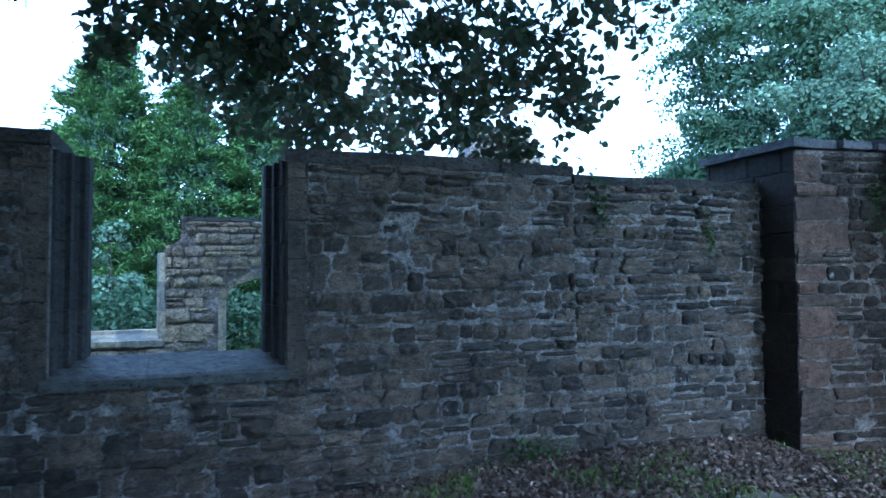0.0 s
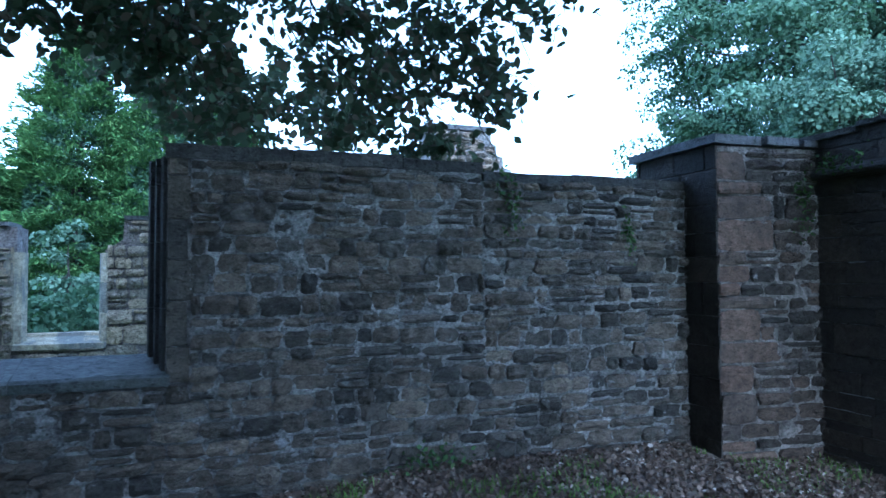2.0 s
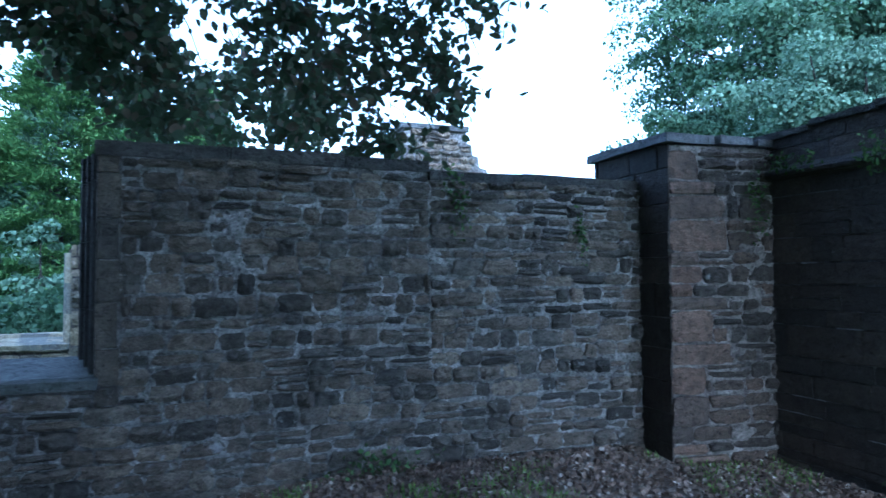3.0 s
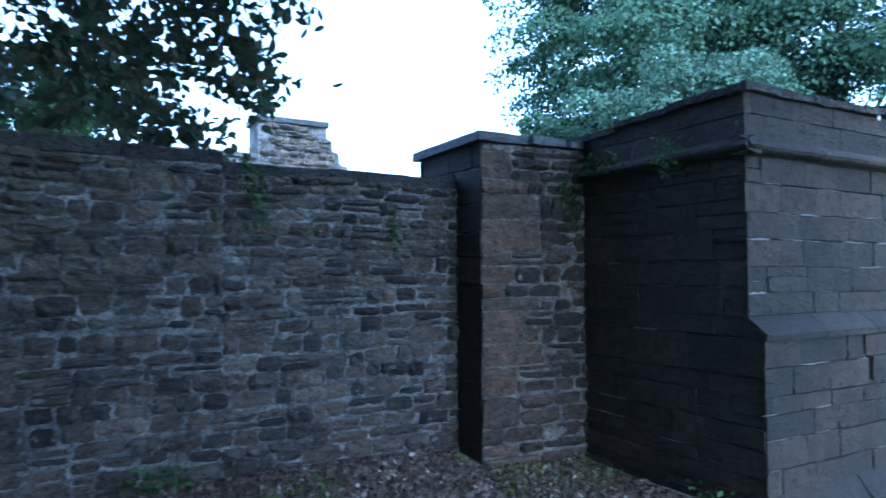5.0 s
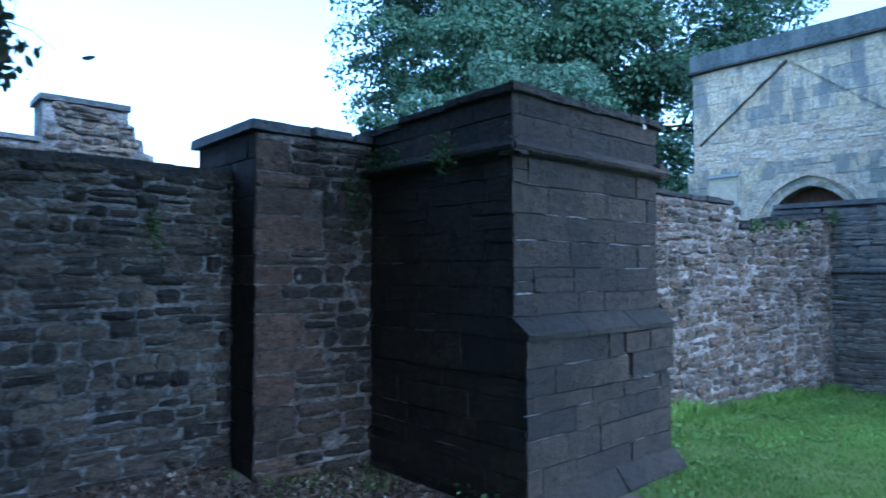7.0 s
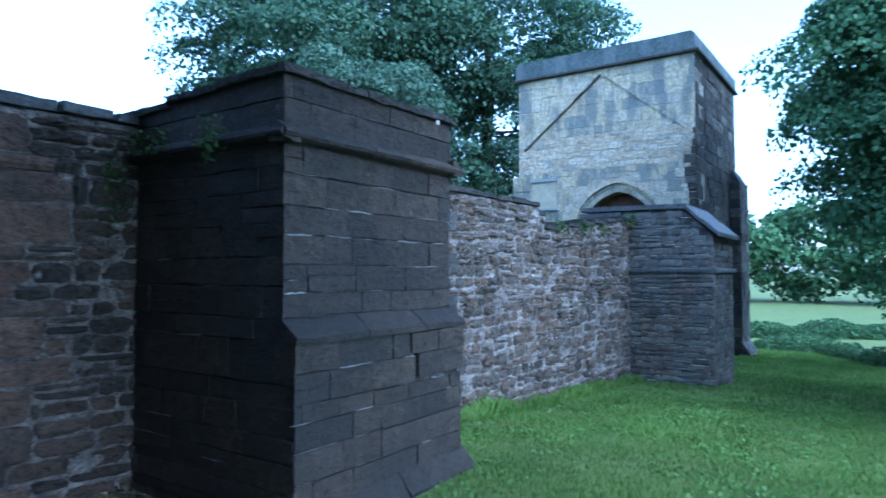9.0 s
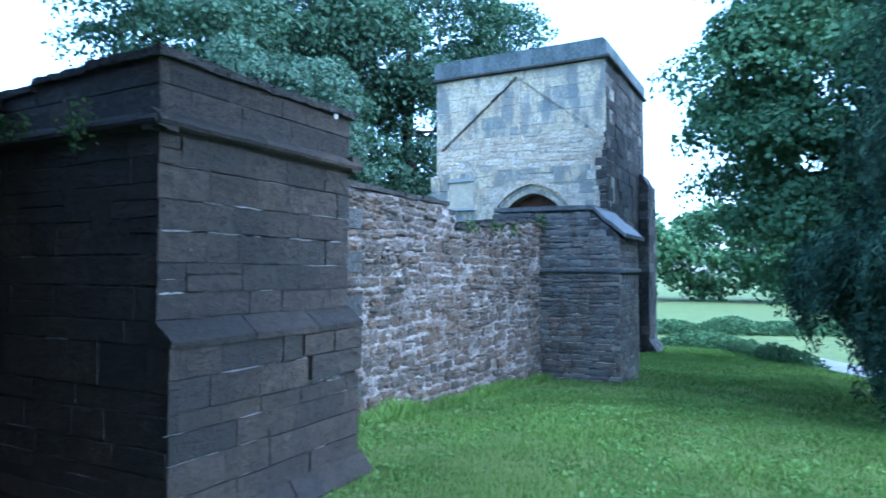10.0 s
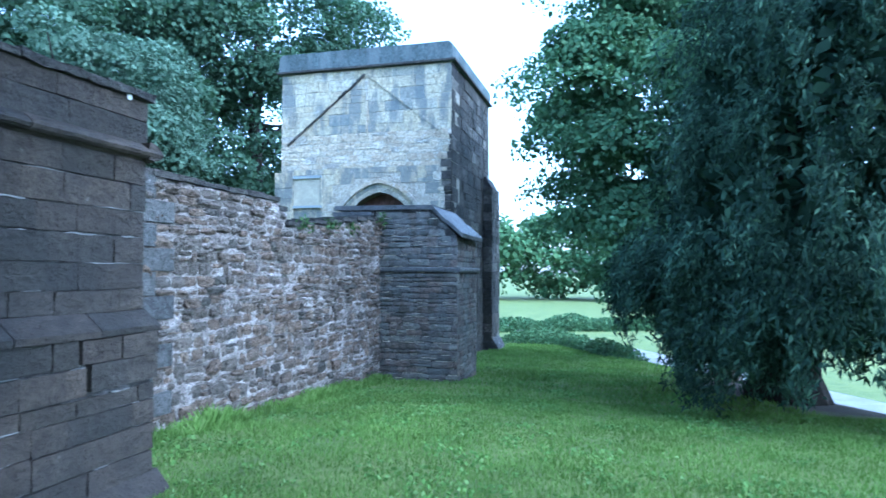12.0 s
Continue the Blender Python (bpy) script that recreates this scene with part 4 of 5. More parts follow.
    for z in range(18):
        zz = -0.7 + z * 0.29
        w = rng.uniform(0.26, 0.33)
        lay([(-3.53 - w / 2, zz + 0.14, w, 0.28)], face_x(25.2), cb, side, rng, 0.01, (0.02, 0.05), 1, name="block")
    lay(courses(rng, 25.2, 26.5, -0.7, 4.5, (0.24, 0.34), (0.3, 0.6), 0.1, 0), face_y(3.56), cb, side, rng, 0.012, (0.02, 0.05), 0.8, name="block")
    return g


M_PARAPET = masonry("parapet_stone", [(0.10, 0.122, 0.13), (0.125, 0.145, 0.15)], lime=(0.24, 0.27, 0.27), lime_from=0.66, stain=0.35, bump=0.25, streak=0.6, pits=0.3)
gatehouse()


# ---- ruined range behind the north wall ----
def far_ruin():
    r = tagged(new("ruined_range"), "roofless warm brown rubble ruin with window and doorway", "ruin")
    fy = 11.1
    c, half, spring, rise = 1.2, 1.02, 1.26, 0.36
    arch = [(c + half * math.cos(math.pi * (1 - k / 10)), spring + rise * math.sin(math.pi * k / 10)) for k in range(11)]
    bm = bmesh.new()
    prism(bm, [(-0.76, -0.3), (-0.76, 2.02), (-0.52, 2.18), (-0.5, 2.48), (c, 2.48), (c, spring + rise)] + list(reversed(arch[:5])) + [(c - half, -0.3)], "y", fy, fy + 0.6)
    prism(bm, [(3.3, -0.3), (3.3, 2.48), (c, 2.48)] + arch[5:] + [(c + half, -0.3)], "y", fy, fy + 0.6)
    box(bm, -1.92, -0.76, fy, fy + 0.6, -0.3, 0.60)
    box(bm, -5.0, -1.92, fy, fy + 0.6, -0.3, 2.35)
    w = part("wall", bm, M_MORT_R, r)
    rng = random.Random(66)
    st = rubble_set("stone", M_FAR, 61, 18, 0.06, 0.08, 0.25)

    def clear(u, z, ww, h):
        lo, hi = u - ww / 2, u + ww / 2
        if lo < -0.74 and hi > -1.94 and z + h / 2 > 0.6:
            return False
        if lo < c + half + 0.12 and hi > c - half - 0.12 and z - h / 2 < spring + (rise + 0.13) * math.sqrt(max(0, 1 - (max(0, abs(u - c) - ww / 2) / (half + 0.13)) ** 2)) - 0.02:
            return False
        return z + h / 2 < (2.5 if lo > -0.53 else 2.2)

    for u0, u1 in ((-3.2, -1.95), (-0.735, 2.6)):
        lay(courses(rng, u0, u1, 0.0, 1.1, (0.16, 0.30), (0.2, 0.5), 0.25, 0.02), face_y(fy + 0.01), w, st, rng, 0.022, (0.045, 0.085), 2.0, keep=clear)
        lay(courses(rng, u0, u1, 1.1, 2.48, (0.09, 0.2), (0.13, 0.38), 0.2, 0.05), face_y(fy + 0.01), w, st, rng, 0.022, (0.04, 0.085), 3.0, keep=clear)
    lay(courses(rng, -1.9, -0.735, 0.0, 0.58, (0.13, 0.25), (0.2, 0.45), 0.2, 0.02), face_y(fy + 0.01), w, st, rng, 0.022, (0.045, 0.085), 2.0)
    for i in range(0, 10):
        a0, a1 = math.pi * (1 - i / 10), math.pi * (1 - (i + 1) / 10)
        bm = bmesh.new()
        pts = [(c + half * math.cos(a), spring + rise * math.sin(a)) for a in (a0, a1)] + [(c + (half + .13) * math.cos(a), spring + (rise + .13) * math.sin(a)) for a in (a1, a0)]
        prism(bm, pts, "y", fy - 0.04, fy + 0.4)
        part("voussoir", bm, M_FAR, r)
    bm = bmesh.new()
    box(bm, c - half - 0.12, c - half, fy - 0.035, fy + 0.4, -0.1, spring)
    part("jamb", bm, M_PALE, r)
    bm = bmesh.new()
    box(bm, -0.50, 2.7, fy - 0.05, fy + 0.64, 2.485, 2.55)
    roughen(bm, 3, 0.01, 1)
    part("coping", bm, M_COPE, r)
    bm = bmesh.new()
    box(bm, -3.2, -2.02, fy - 0.06, fy + 0.64, 2.36, 2.42)
    roughen(bm, 3, 0.01, 2)
    part("coping", bm, M_COPE, r)
    for side, x0 in ((1, -0.76), (-1, -1.92)):
        z = 0.62
        for h in (0.44, 0.46, 0.46):
            bm = bmesh.new()
            prism(bm, [(x0 + side * 0.02, fy - 0.03), (x0 - side * 0.06, fy + 0.04), (x0 - side * 0.10, fy + 0.2), (x0 - side * 0.02, fy + 0.5), (x0 + side * (0.16 if side < 0 else 0.04), fy + 0.5), (x0 + side * (0.16 if side < 0 else 0.04), fy - 0.03)], "z", z + 0.004, z + h - 0.004)
            part("jamb", bm, M_PALE, r)
            z += h
    bm = bmesh.new()
    prism(bm, [(fy - 0.06, 0.54), (fy - 0.06, 0.62), (fy + 0.35, 0.70), (fy + 0.38, 0.75), (fy + 0.62, 0.75), (fy + 0.62, 0.54)], "x", -1.95, -0.73)
    roughen(bm, 2, 0.008, 4)
    part("sill", bm, M_PALE, r)
    return r


far_ruin()


def chimney_stump():
    r = tagged(new("ruined_gable"), "broken rubble gable with a square capped stump", "ruin")
    y = 11.9
    bm = bmesh.new()
    prism(bm, [(1.2, -0.3), (1.2, 3.72), (4.72, 3.78), (4.72, 4.45), (6.02, 4.45), (6.03, 4.24), (6.13, 4.2), (6.15, 4.0), (6.27, 3.97), (6.3, 3.76), (6.46, 3.72), (6.47, 3.52), (6.66, 3.46), (6.68, 3.2), (6.8, 3.1), (6.8, -0.3)], "y", y, y + 0.7)
    w = part("wall", bm, M_MORT_N, r)
    rng = random.Random(77)
    st = rubble_set("stone", M_GABLE, 62, 12, 0.06, 0.18, 0.3)
    lay(courses(rng, 2.6, 6.5, 2.9, 4.44, (0.08, 0.15), (0.14, 0.36), 0.2, 0.02), face_y(y + 0.01), w, st, rng, 0.022, (0.035, 0.10), 4.0, keep=lambda u, z, ww, h: z + h / 2 < (3.76 if u - ww / 2 < 4.72 else 4.46 - max(0, u + ww / 2 - 5.98) * 1.6))
    bm = bmesh.new()
    box(bm, 4.66, 6.06, y - 0.06, y + 0.75, 4.45, 4.55)
    roughen(bm, 3, 0.012, 5)
    part("coping", bm, M_COPE, r)
    bm = bmesh.new()
    box(bm, 1.2, 4.70, y - 0.05, y + 0.75, 3.75, 3.83)
    roughen(bm, 4, 0.015, 6)
    part("coping", bm, M_COPE, r)
    return r


chimney_stump()

# plain walls that close the court behind the north wall
bm = bmesh.new()
box(bm, -4.6, -4.0, 4.71, 11.7, -0.4, 2.4)
tagged(part("wall_west", bm, M_MORT_N), "plain rubble wall closing the ruined court", "wall", kind="structure")


# ---- foliage ----
LEAF_DIAMOND = np.array([(0, -.5, 0), (.3, 0, .06), (0, .5, 0), (-.3, 0, .06)])
LEAF_OVAL = np.array([(0, -.5, 0), (.3, -.2, .05), (.32, .15, .06), (0, .5, -.04), (-.32, .15, .06), (-.3, -.2, .05)])
LEAF_ROUND = np.array([(0, -.5, 0), (.24, -.32, .03), (.35, -.02, .05), (.24, .3, .03), (0, .52, -.03), (-.24, .3, .03), (-.35, -.02, .05), (-.24, -.32, .03)])

LEAF_BROAD = np.array([(0, -.5, 0), (.42, 0, .06), (0, .5, -.02), (-.42, .05, .06)])
NEEDLES = np.array([(0, -.5, 0), (.12, -.1, .03), (.02, .5, -.06), (-.11, -.05, .03)])
SPRAY = np.array([(0, -.5, 0), (.16, -.15, .03), (.05, .5, -.08), (-.14, -.1, .03)])


def turns(rs, n, droop=0.0, flat=0.0, way=None, face=None):
    """Random frames: the leaf's long way, its side and its face."""
    f = rs.normal(size=(n, 3))
    f[:, 2] -= droop
    if way is not None:
        f = 0.45 * f + way
    f /= np.linalg.norm(f, axis=1)[:, None]
    up = rs.normal(size=(n, 3))
    up[:, 2] += flat
    if face is not None:
        up = 0.5 * up + face
    s = np.cross(f, up)
    s /= np.linalg.norm(s, axis=1)[:, None] + 1e-9
    return np.stack([s, f, np.cross(s, f)], 1)


def leaves(name, centres, sizes, shape, material, rs, droop=0.0, flat=0.0, way=None, face=None):
    """One mesh of many leaves."""
    n, k = len(centres), len(shape)
    fr = turns(rs, n, droop, flat, way, face)
    pts = np.einsum("kj,njc->nkc", shape, fr) * np.asarray(sizes)[:, None, None] + np.asarray(centres)[:, None, :]
    me = bpy.data.meshes.new(name)
    me.vertices.add(n * k)
    me.vertices.foreach_set("co", pts.astype(np.float32).ravel())
    me.loops.add(n * k)
    me.loops.foreach_set("vertex_index", np.arange(n * k, dtype=np.int32))
    me.polygons.add(n)
    me.polygons.foreach_set("loop_start", np.arange(0, n * k, k, dtype=np.int32))
    me.materials.append(material)
    me.update(calc_edges=True)
    return new(name, me)


def limb(bm, pts, r0, r1, sides=8):
    """A tapering branch through pts."""
    rings = []
    n = len(pts)
    for i, p in enumerate(pts):
        p = Vector(p)
        d = (Vector(pts[min(i + 1, n - 1)]) - Vector(pts[max(i - 1, 0)])).normalized()
        s = d.orthogonal().normalized()
        t = d.cross(s)
        r = r0 + (r1 - r0) * i / (n - 1)
        rings.append([bm.verts.new(p + r * (s * math.cos(a) + t * math.sin(a))) for a in (2 * math.pi * k / sides for k in range(sides))])
    for a, b in zip(rings, rings[1:]):
        for k in range(sides):
            bm.faces.new((a[k], a[(k + 1) % sides], b[(k + 1) % sides], b[k]))


def bend(rng, a, b, n=6, sway=0.12):
    a, b = Vector(a), Vector(b)
    l = (b - a).length
    return [a.lerp(b, i / n) + (Vector((rng.uniform(-1, 1), rng.uniform(-1, 1), rng.uniform(-1, 1))) * sway * l * math.sin(math.pi * i / n) * 0.5) for i in range(n + 1)]


def broad_tree(name, label, foot, height, crown_c, crown_r, material, seed, clumps, per, leaf, clump_r, trunk_r=0.35, droop=0.0, shape=LEAF_BROAD, squash=0.6, inner=0.55, category="tree", floor=-9.0, lumpy=0.34):
    """A trunk with limbs and a crown of leafy clumps spread over an uneven ellipsoid."""
    rng, rs = random.Random(seed), np.random.RandomState(seed)
    tree = tagged(new(name), label, category)
    tree.location = foot
    inv = Matrix.Translation(foot).inverted()
    cc, cr = np.array(crown_c, float), np.array(crown_r, float)
    d = rs.normal(size=(clumps, 3))
    d /= np.linalg.norm(d, axis=1)[:, None]
    lump = np.array([0.86 + lumpy * noise.noise(Vector(v) * 2.1 + Vector((seed, 0, 0))) for v in d])
    rad = (inner + (1 - inner) * rs.rand(clumps) ** 0.5) * lump
    centres = cc + d * cr * rad[:, None]
    centres[:, 2] = np.maximum(centres[:, 2], floor + 0.7 * rs.rand(clumps))
    bm = bmesh.new()
    top = Vector((crown_c[0], crown_c[1], crown_c[2] + crown_r[2] * 0.5))
    limb(bm, bend(rng, foot, top, 8, 0.06), trunk_r, trunk_r * 0.25, 10)
    t = part("trunk", bm, M_BARK, tree)
    t.matrix_parent_inverse = inv
    for i in range(12):
        e = Vector(centres[rng.randrange(clumps)])
        s = Vector(foot).lerp(top, rng.uniform(0.35, 0.85))
        bm = bmesh.new()
        limb(bm, bend(rng, s, e, 6, 0.16), trunk_r * 0.28, 0.02, 6)
        t = part("limb", bm, M_BARK, tree)
        t.matrix_parent_inverse = inv
    # every bough is a dome of leaf tufts that face up and outwards, with a thin filling below
    cid = rs.randint(0, clumps, clumps * per)
    size_c = clump_r * (0.55 + 0.9 * rs.rand(clumps))
    n = len(cid)
    off = rs.normal(size=(n, 3))
    off[:, 2] = np.abs(off[:, 2]) * np.where(rs.rand(n) < 0.2, -0.5, 1.0)
    off /= np.linalg.norm(off, axis=1)[:, None]
    ragged = 0.72 + 0.34 * rs.rand(n) ** 0.7
    out = (centres - cc) / cr
    out /= np.linalg.norm(out, axis=1)[:, None] + 1e-6
    pts = centres[cid] + (off * np.array((1, 1, squash)) + 0.25 * out[cid]) * (size_c[cid] * ragged)[:, None]
    face = off * np.array((1, 1, 1.4)) + 0.3 * out[cid] + np.array((0, 0, 0.5))
    crown = leaves("crown", pts, leaf * (0.6 + 0.8 * rs.rand(n)), shape, material, rs, droop + 0.4, 0.2, None, face)
    crown.parent = tree
    crown.matrix_parent_inverse = inv
    return tree


def conifer(name, label, foot, height, radius, seed, n=26000, leaf=0.34, material=None):
    """A dense cypress: upswept sprays in ragged tongues round a cone."""
    rng, rs = random.Random(seed), np.random.RandomState(seed)
    tree = tagged(new(name), label, "conifer")
    tree.location = foot
    inv = Matrix.Translation(foot).inverted()
    bm = bmesh.new()
    limb(bm, bend(rng, foot, (foot[0], foot[1], foot[2] + height * 0.95), 6, 0.02), 0.25, 0.03)
    t = part("trunk", bm, M_BARK, tree)
    t.matrix_parent_inverse = inv
    fans = 560
    th = rs.rand(fans) ** 1.1
    ta = rs.rand(fans) * 2 * np.pi
    tr = radius * (np.clip(1 - th ** 1.9, 0.02, 1)) ** 0.7 * (0.58 + 0.5 * rs.rand(fans))
    out = np.stack([np.cos(ta), np.sin(ta), 0.12 + 0.5 * th], 1)
    out /= np.linalg.norm(out, axis=1)[:, None]
    across = np.stack([-np.sin(ta), np.cos(ta), np.zeros(fans)], 1)
    c = np.stack([foot[0] + tr * np.cos(ta), foot[1] + tr * np.sin(ta), foot[2] + 0.2 + th * height], 1)
    cid = rs.randint(0, fans, n)
    along = rs.rand(n) ** 0.8
    wide = (0.10 + 0.5 * along) * rs.normal(size=n) * 0.62
    pts = c[cid] - out[cid] * (along * 1.1)[:, None] + across[cid] * wide[:, None]
    pts[:, 2] += rs.normal(size=n) * 0.07 - 0.22 * np.abs(wide) - 0.25 * (1 - along) ** 2
    way = out[cid] + across[cid] * (wide * 0.9)[:, None] * np.array([1, 1, 0])
    crown = leaves("crown", pts, leaf * (0.5 + rs.rand(n)), SPRAY, material or M_CONIFER, rs, 0.25, 1.6, way)
    crown.parent = tree
    crown.matrix_parent_inverse = inv
    # inner foliage in the darker yew colour paints the shade inside the crown
    k = 9000
    h, a = rs.rand(k), rs.rand(k) * 2 * np.pi
    q = 0.52 * radius * (np.clip(1 - h ** 1.9, 0.02, 1)) ** 0.7
    inner_shade = leaves("inner_foliage", np.stack([foot[0] + q * np.cos(a), foot[1] + q * np.sin(a), foot[2] + 0.1 + h * height * 0.95], 1), 0.26 * (0.6 + 0.7 * rs.rand(k)), SPRAY, M_YEW, rs, 0.3, 0.3)
    inner_shade.parent = tree
    inner_shade.matrix_parent_inverse = inv
    return tree


for i, (x, y, h, r, s) in enumerate(((-3.1, 22.8, 9.9, 3.3, 1), (1.3, 22.8, 8.4, 2.9, 2), (-0.8, 22.0, 8.3, 3.1, 3), (-5.6, 23.6, 5.6, 2.6, 4), (4.4, 25.0, 5.6, 2.4, 5), (-4.6, 25.6, 7.4, 3.0, 6))):
    tagged(conifer("cypress_tree", "dense bright green cypress tree behind the ruined range", (x, y, -0.4), h, r, s, 92000 if s < 3 else 52000 if s == 3 else 12000, 0.165 if s < 4 else 0.33), group="cypress screen")

broad_tree("rowan_sapling", "pale young tree growing against the cypress screen", (-2.3, 16.6, -0.3), 3.0, (-2.25, 16.6, 1.7), (0.5, 0.45, 1.35), M_SILVER, 15, 26, 60, 0.11, 0.26, 0.04)
broad_tree("oak_tree", "large rounded blue-green tree behind the ruins", (25.5, 22, -0.4), 18, (24.4, 21.0, 9.8), (7.2, 6.0, 8.2), M_BROAD, 21, 230, 620, 0.165, 1.45, 0.5, squash=0.62, inner=0.6, lumpy=0.5)
broad_tree("willow_tree", "pale grey-green tree rising above the wall", (18.6, 13.2, -0.5), 7, (18.2, 13.4, 5.4), (3.2, 2.4, 2.7), M_SILVER, 22, 110, 460, 0.115, 0.68, 0.2, squash=0.75, inner=0.7, lumpy=0.75)
broad_tree("holm_oak", "tall dark open-branched tree behind the gatehouse", (32.0, 17.0, -0.6), 18, (32.0, 16.6, 10.4), (8.2, 7.2, 8.0), M_BROAD, 23, 210, 470, 0.18, 1.5, 0.5, squash=0.6, inner=0.5, lumpy=0.5)


def yew_tree():
    """A yew whose outer foliage hangs in feathered sprays down to the grass."""
    seed = 24
    rng, rs = random.Random(seed), np.random.RandomState(seed)
    foot = Vector((14.6, -3.1, ground_z(14.6, -3.1) - 0.1))
    tree = tagged(new("yew_tree"), "huge dark drooping yew tree on the edge of the bank", "tree")
    bm = bmesh.new()
    limb(bm, bend(rng, foot, (14.7, -4.0, 8.0), 8, 0.05), 0.42, 0.1, 12)
    limb(bm, [foot + Vector((0, 0, -0.2)), foot + Vector((0, 0, 0.15)), foot + Vector((0.02, 0, 0.5)), foot + Vector((0.05, -0.05, 1.0))], 0.75, 0.36, 14)
    part("trunk", bm, M_YEW_BARK, tree)
    cc, cr = np.array((14.8, -4.2, 3.8)), np.array((4.0, 3.5, 7.0))
    clumps = 1150
    d = rs.normal(size=(clumps, 3))
    d /= np.linalg.norm(d, axis=1)[:, None]
    lump = np.array([0.92 + 0.35 * noise.noise(Vector(v) * 2.4 + Vector((seed, 0, 0))) + 0.22 * noise.noise(Vector(v) * 8.0) for v in d])
    c = cc + d * cr * ((0.72 + 0.30 * rs.rand(clumps)) * lump)[:, None]
    c[:, 2] = np.maximum(c[:, 2], 0.55 + 0.7 * rs.rand(clumps))
    k = 420
    a, q = rs.uniform(radians(20), radians(205), k), rs.uniform(0.5, 1.0, k)
    low = np.stack([cc[0] + cr[0] * q * np.cos(a), cc[1] + cr[1] * q * np.sin(a), 0.2 + 1.9 * rs.rand(k)], 1)
    low[:, 2] = np.where(q > 0.8, np.maximum(low[:, 2], 0.85), low[:, 2])
    c = np.concatenate([c, low])
    # open under the boughs on the side of the lane
    foot_z = np.where(c[:, 1] < -2.55 - 0.22 * (c[:, 0] - 11), 1.2, np.where(c[:, 1] > -1.5, 1.45, 0.65))
    c[:, 2] = np.maximum(c[:, 2], foot_z + 0.5 * rs.rand(len(c)))
    c = c[(c[:, 0] < 15.8) | (rs.rand(len(c)) < 0.3)]
    narrow = lambda q: cc[1] - 0.5 + (q[:, 1] - cc[1] + 0.5) * (1 - 0.10 * np.clip(q[:, 2] - 3.0, 0, 5))
    c[:, 1] = narrow(c)
    for i in range(6):
        e = Vector(cc).lerp(Vector(c[rng.randrange(len(c))]), 0.55)
        bm = bmesh.new()
        limb(bm, bend(rng, foot.lerp(Vector((14.7, -4.0, 8.0)), rng.uniform(0.3, 0.8)), e, 6, 0.16), 0.11, 0.02, 6)
        part("limb", bm, M_YEW_BARK, tree)
    # tassels: strands of feathery fronds that hang from the bough ends
    m = 165
    n = len(c) * m
    own = np.repeat(np.arange(len(c)), m)
    f = rs.rand(n)
    long = (0.55 + 0.75 * rs.rand(len(c)))[own]
    out = (c - cc) / cr
    out[:, 2] = 0
    out /= np.linalg.norm(out, axis=1)[:, None] + 0.05
    o = c[own] + rs.normal(size=(n, 3)) * np.array([0.085, 0.085, 0.06]) * (1.4 - 0.7 * f[:, None]) + out[own] * (0.22 * np.sin(f * 2.2))[:, None]
    o[:, 2] += 0.25 - long * f
    way = out[own] * (0.9 - 0.7 * f[:, None]) + rs.normal(size=(n, 3)) * 0.5 + np.array([0, 0, -0.9])
    face = out[own] + np.array([0, 0, 0.5]) + rs.normal(size=(n, 3)) * 0.25
    ob = leaves("crown", o, 0.115 * (0.6 + 0.8 * rs.rand(n)), NEEDLES, M_YEW, rs, 0, 0, 1.5 * way, face)
    ob.parent = tree
    # old foliage inside the crown
    n = 36000
    d = rs.normal(size=(n, 3))
    d /= np.linalg.norm(d, axis=1)[:, None]
    p = cc + d * cr * (0.55 + 0.27 * rs.rand(n))[:, None]
    p = p[p[:, 2] > 1.3]
    p[:, 1] = narrow(p)
    ob = leaves("inner_foliage", p, 0.22 * (0.6 + 0.8 * rs.rand(len(p))), LEAF_DIAMOND, M_YEW, rs, 0.5, 0.2)
    ob.parent = tree
    return tree


yew_tree()
broad_tree("sycamore_tree", "dark green broadleaf tree beside the yew", (23.6, -3.6, -2.0), 13, (22.4, -2.4, 5.8), (4.0, 3.5, 5.9), M_SYC, 25, 240, 740, 0.125, 1.15, 0.45, floor=0.7, lumpy=0.45, squash=0.5)


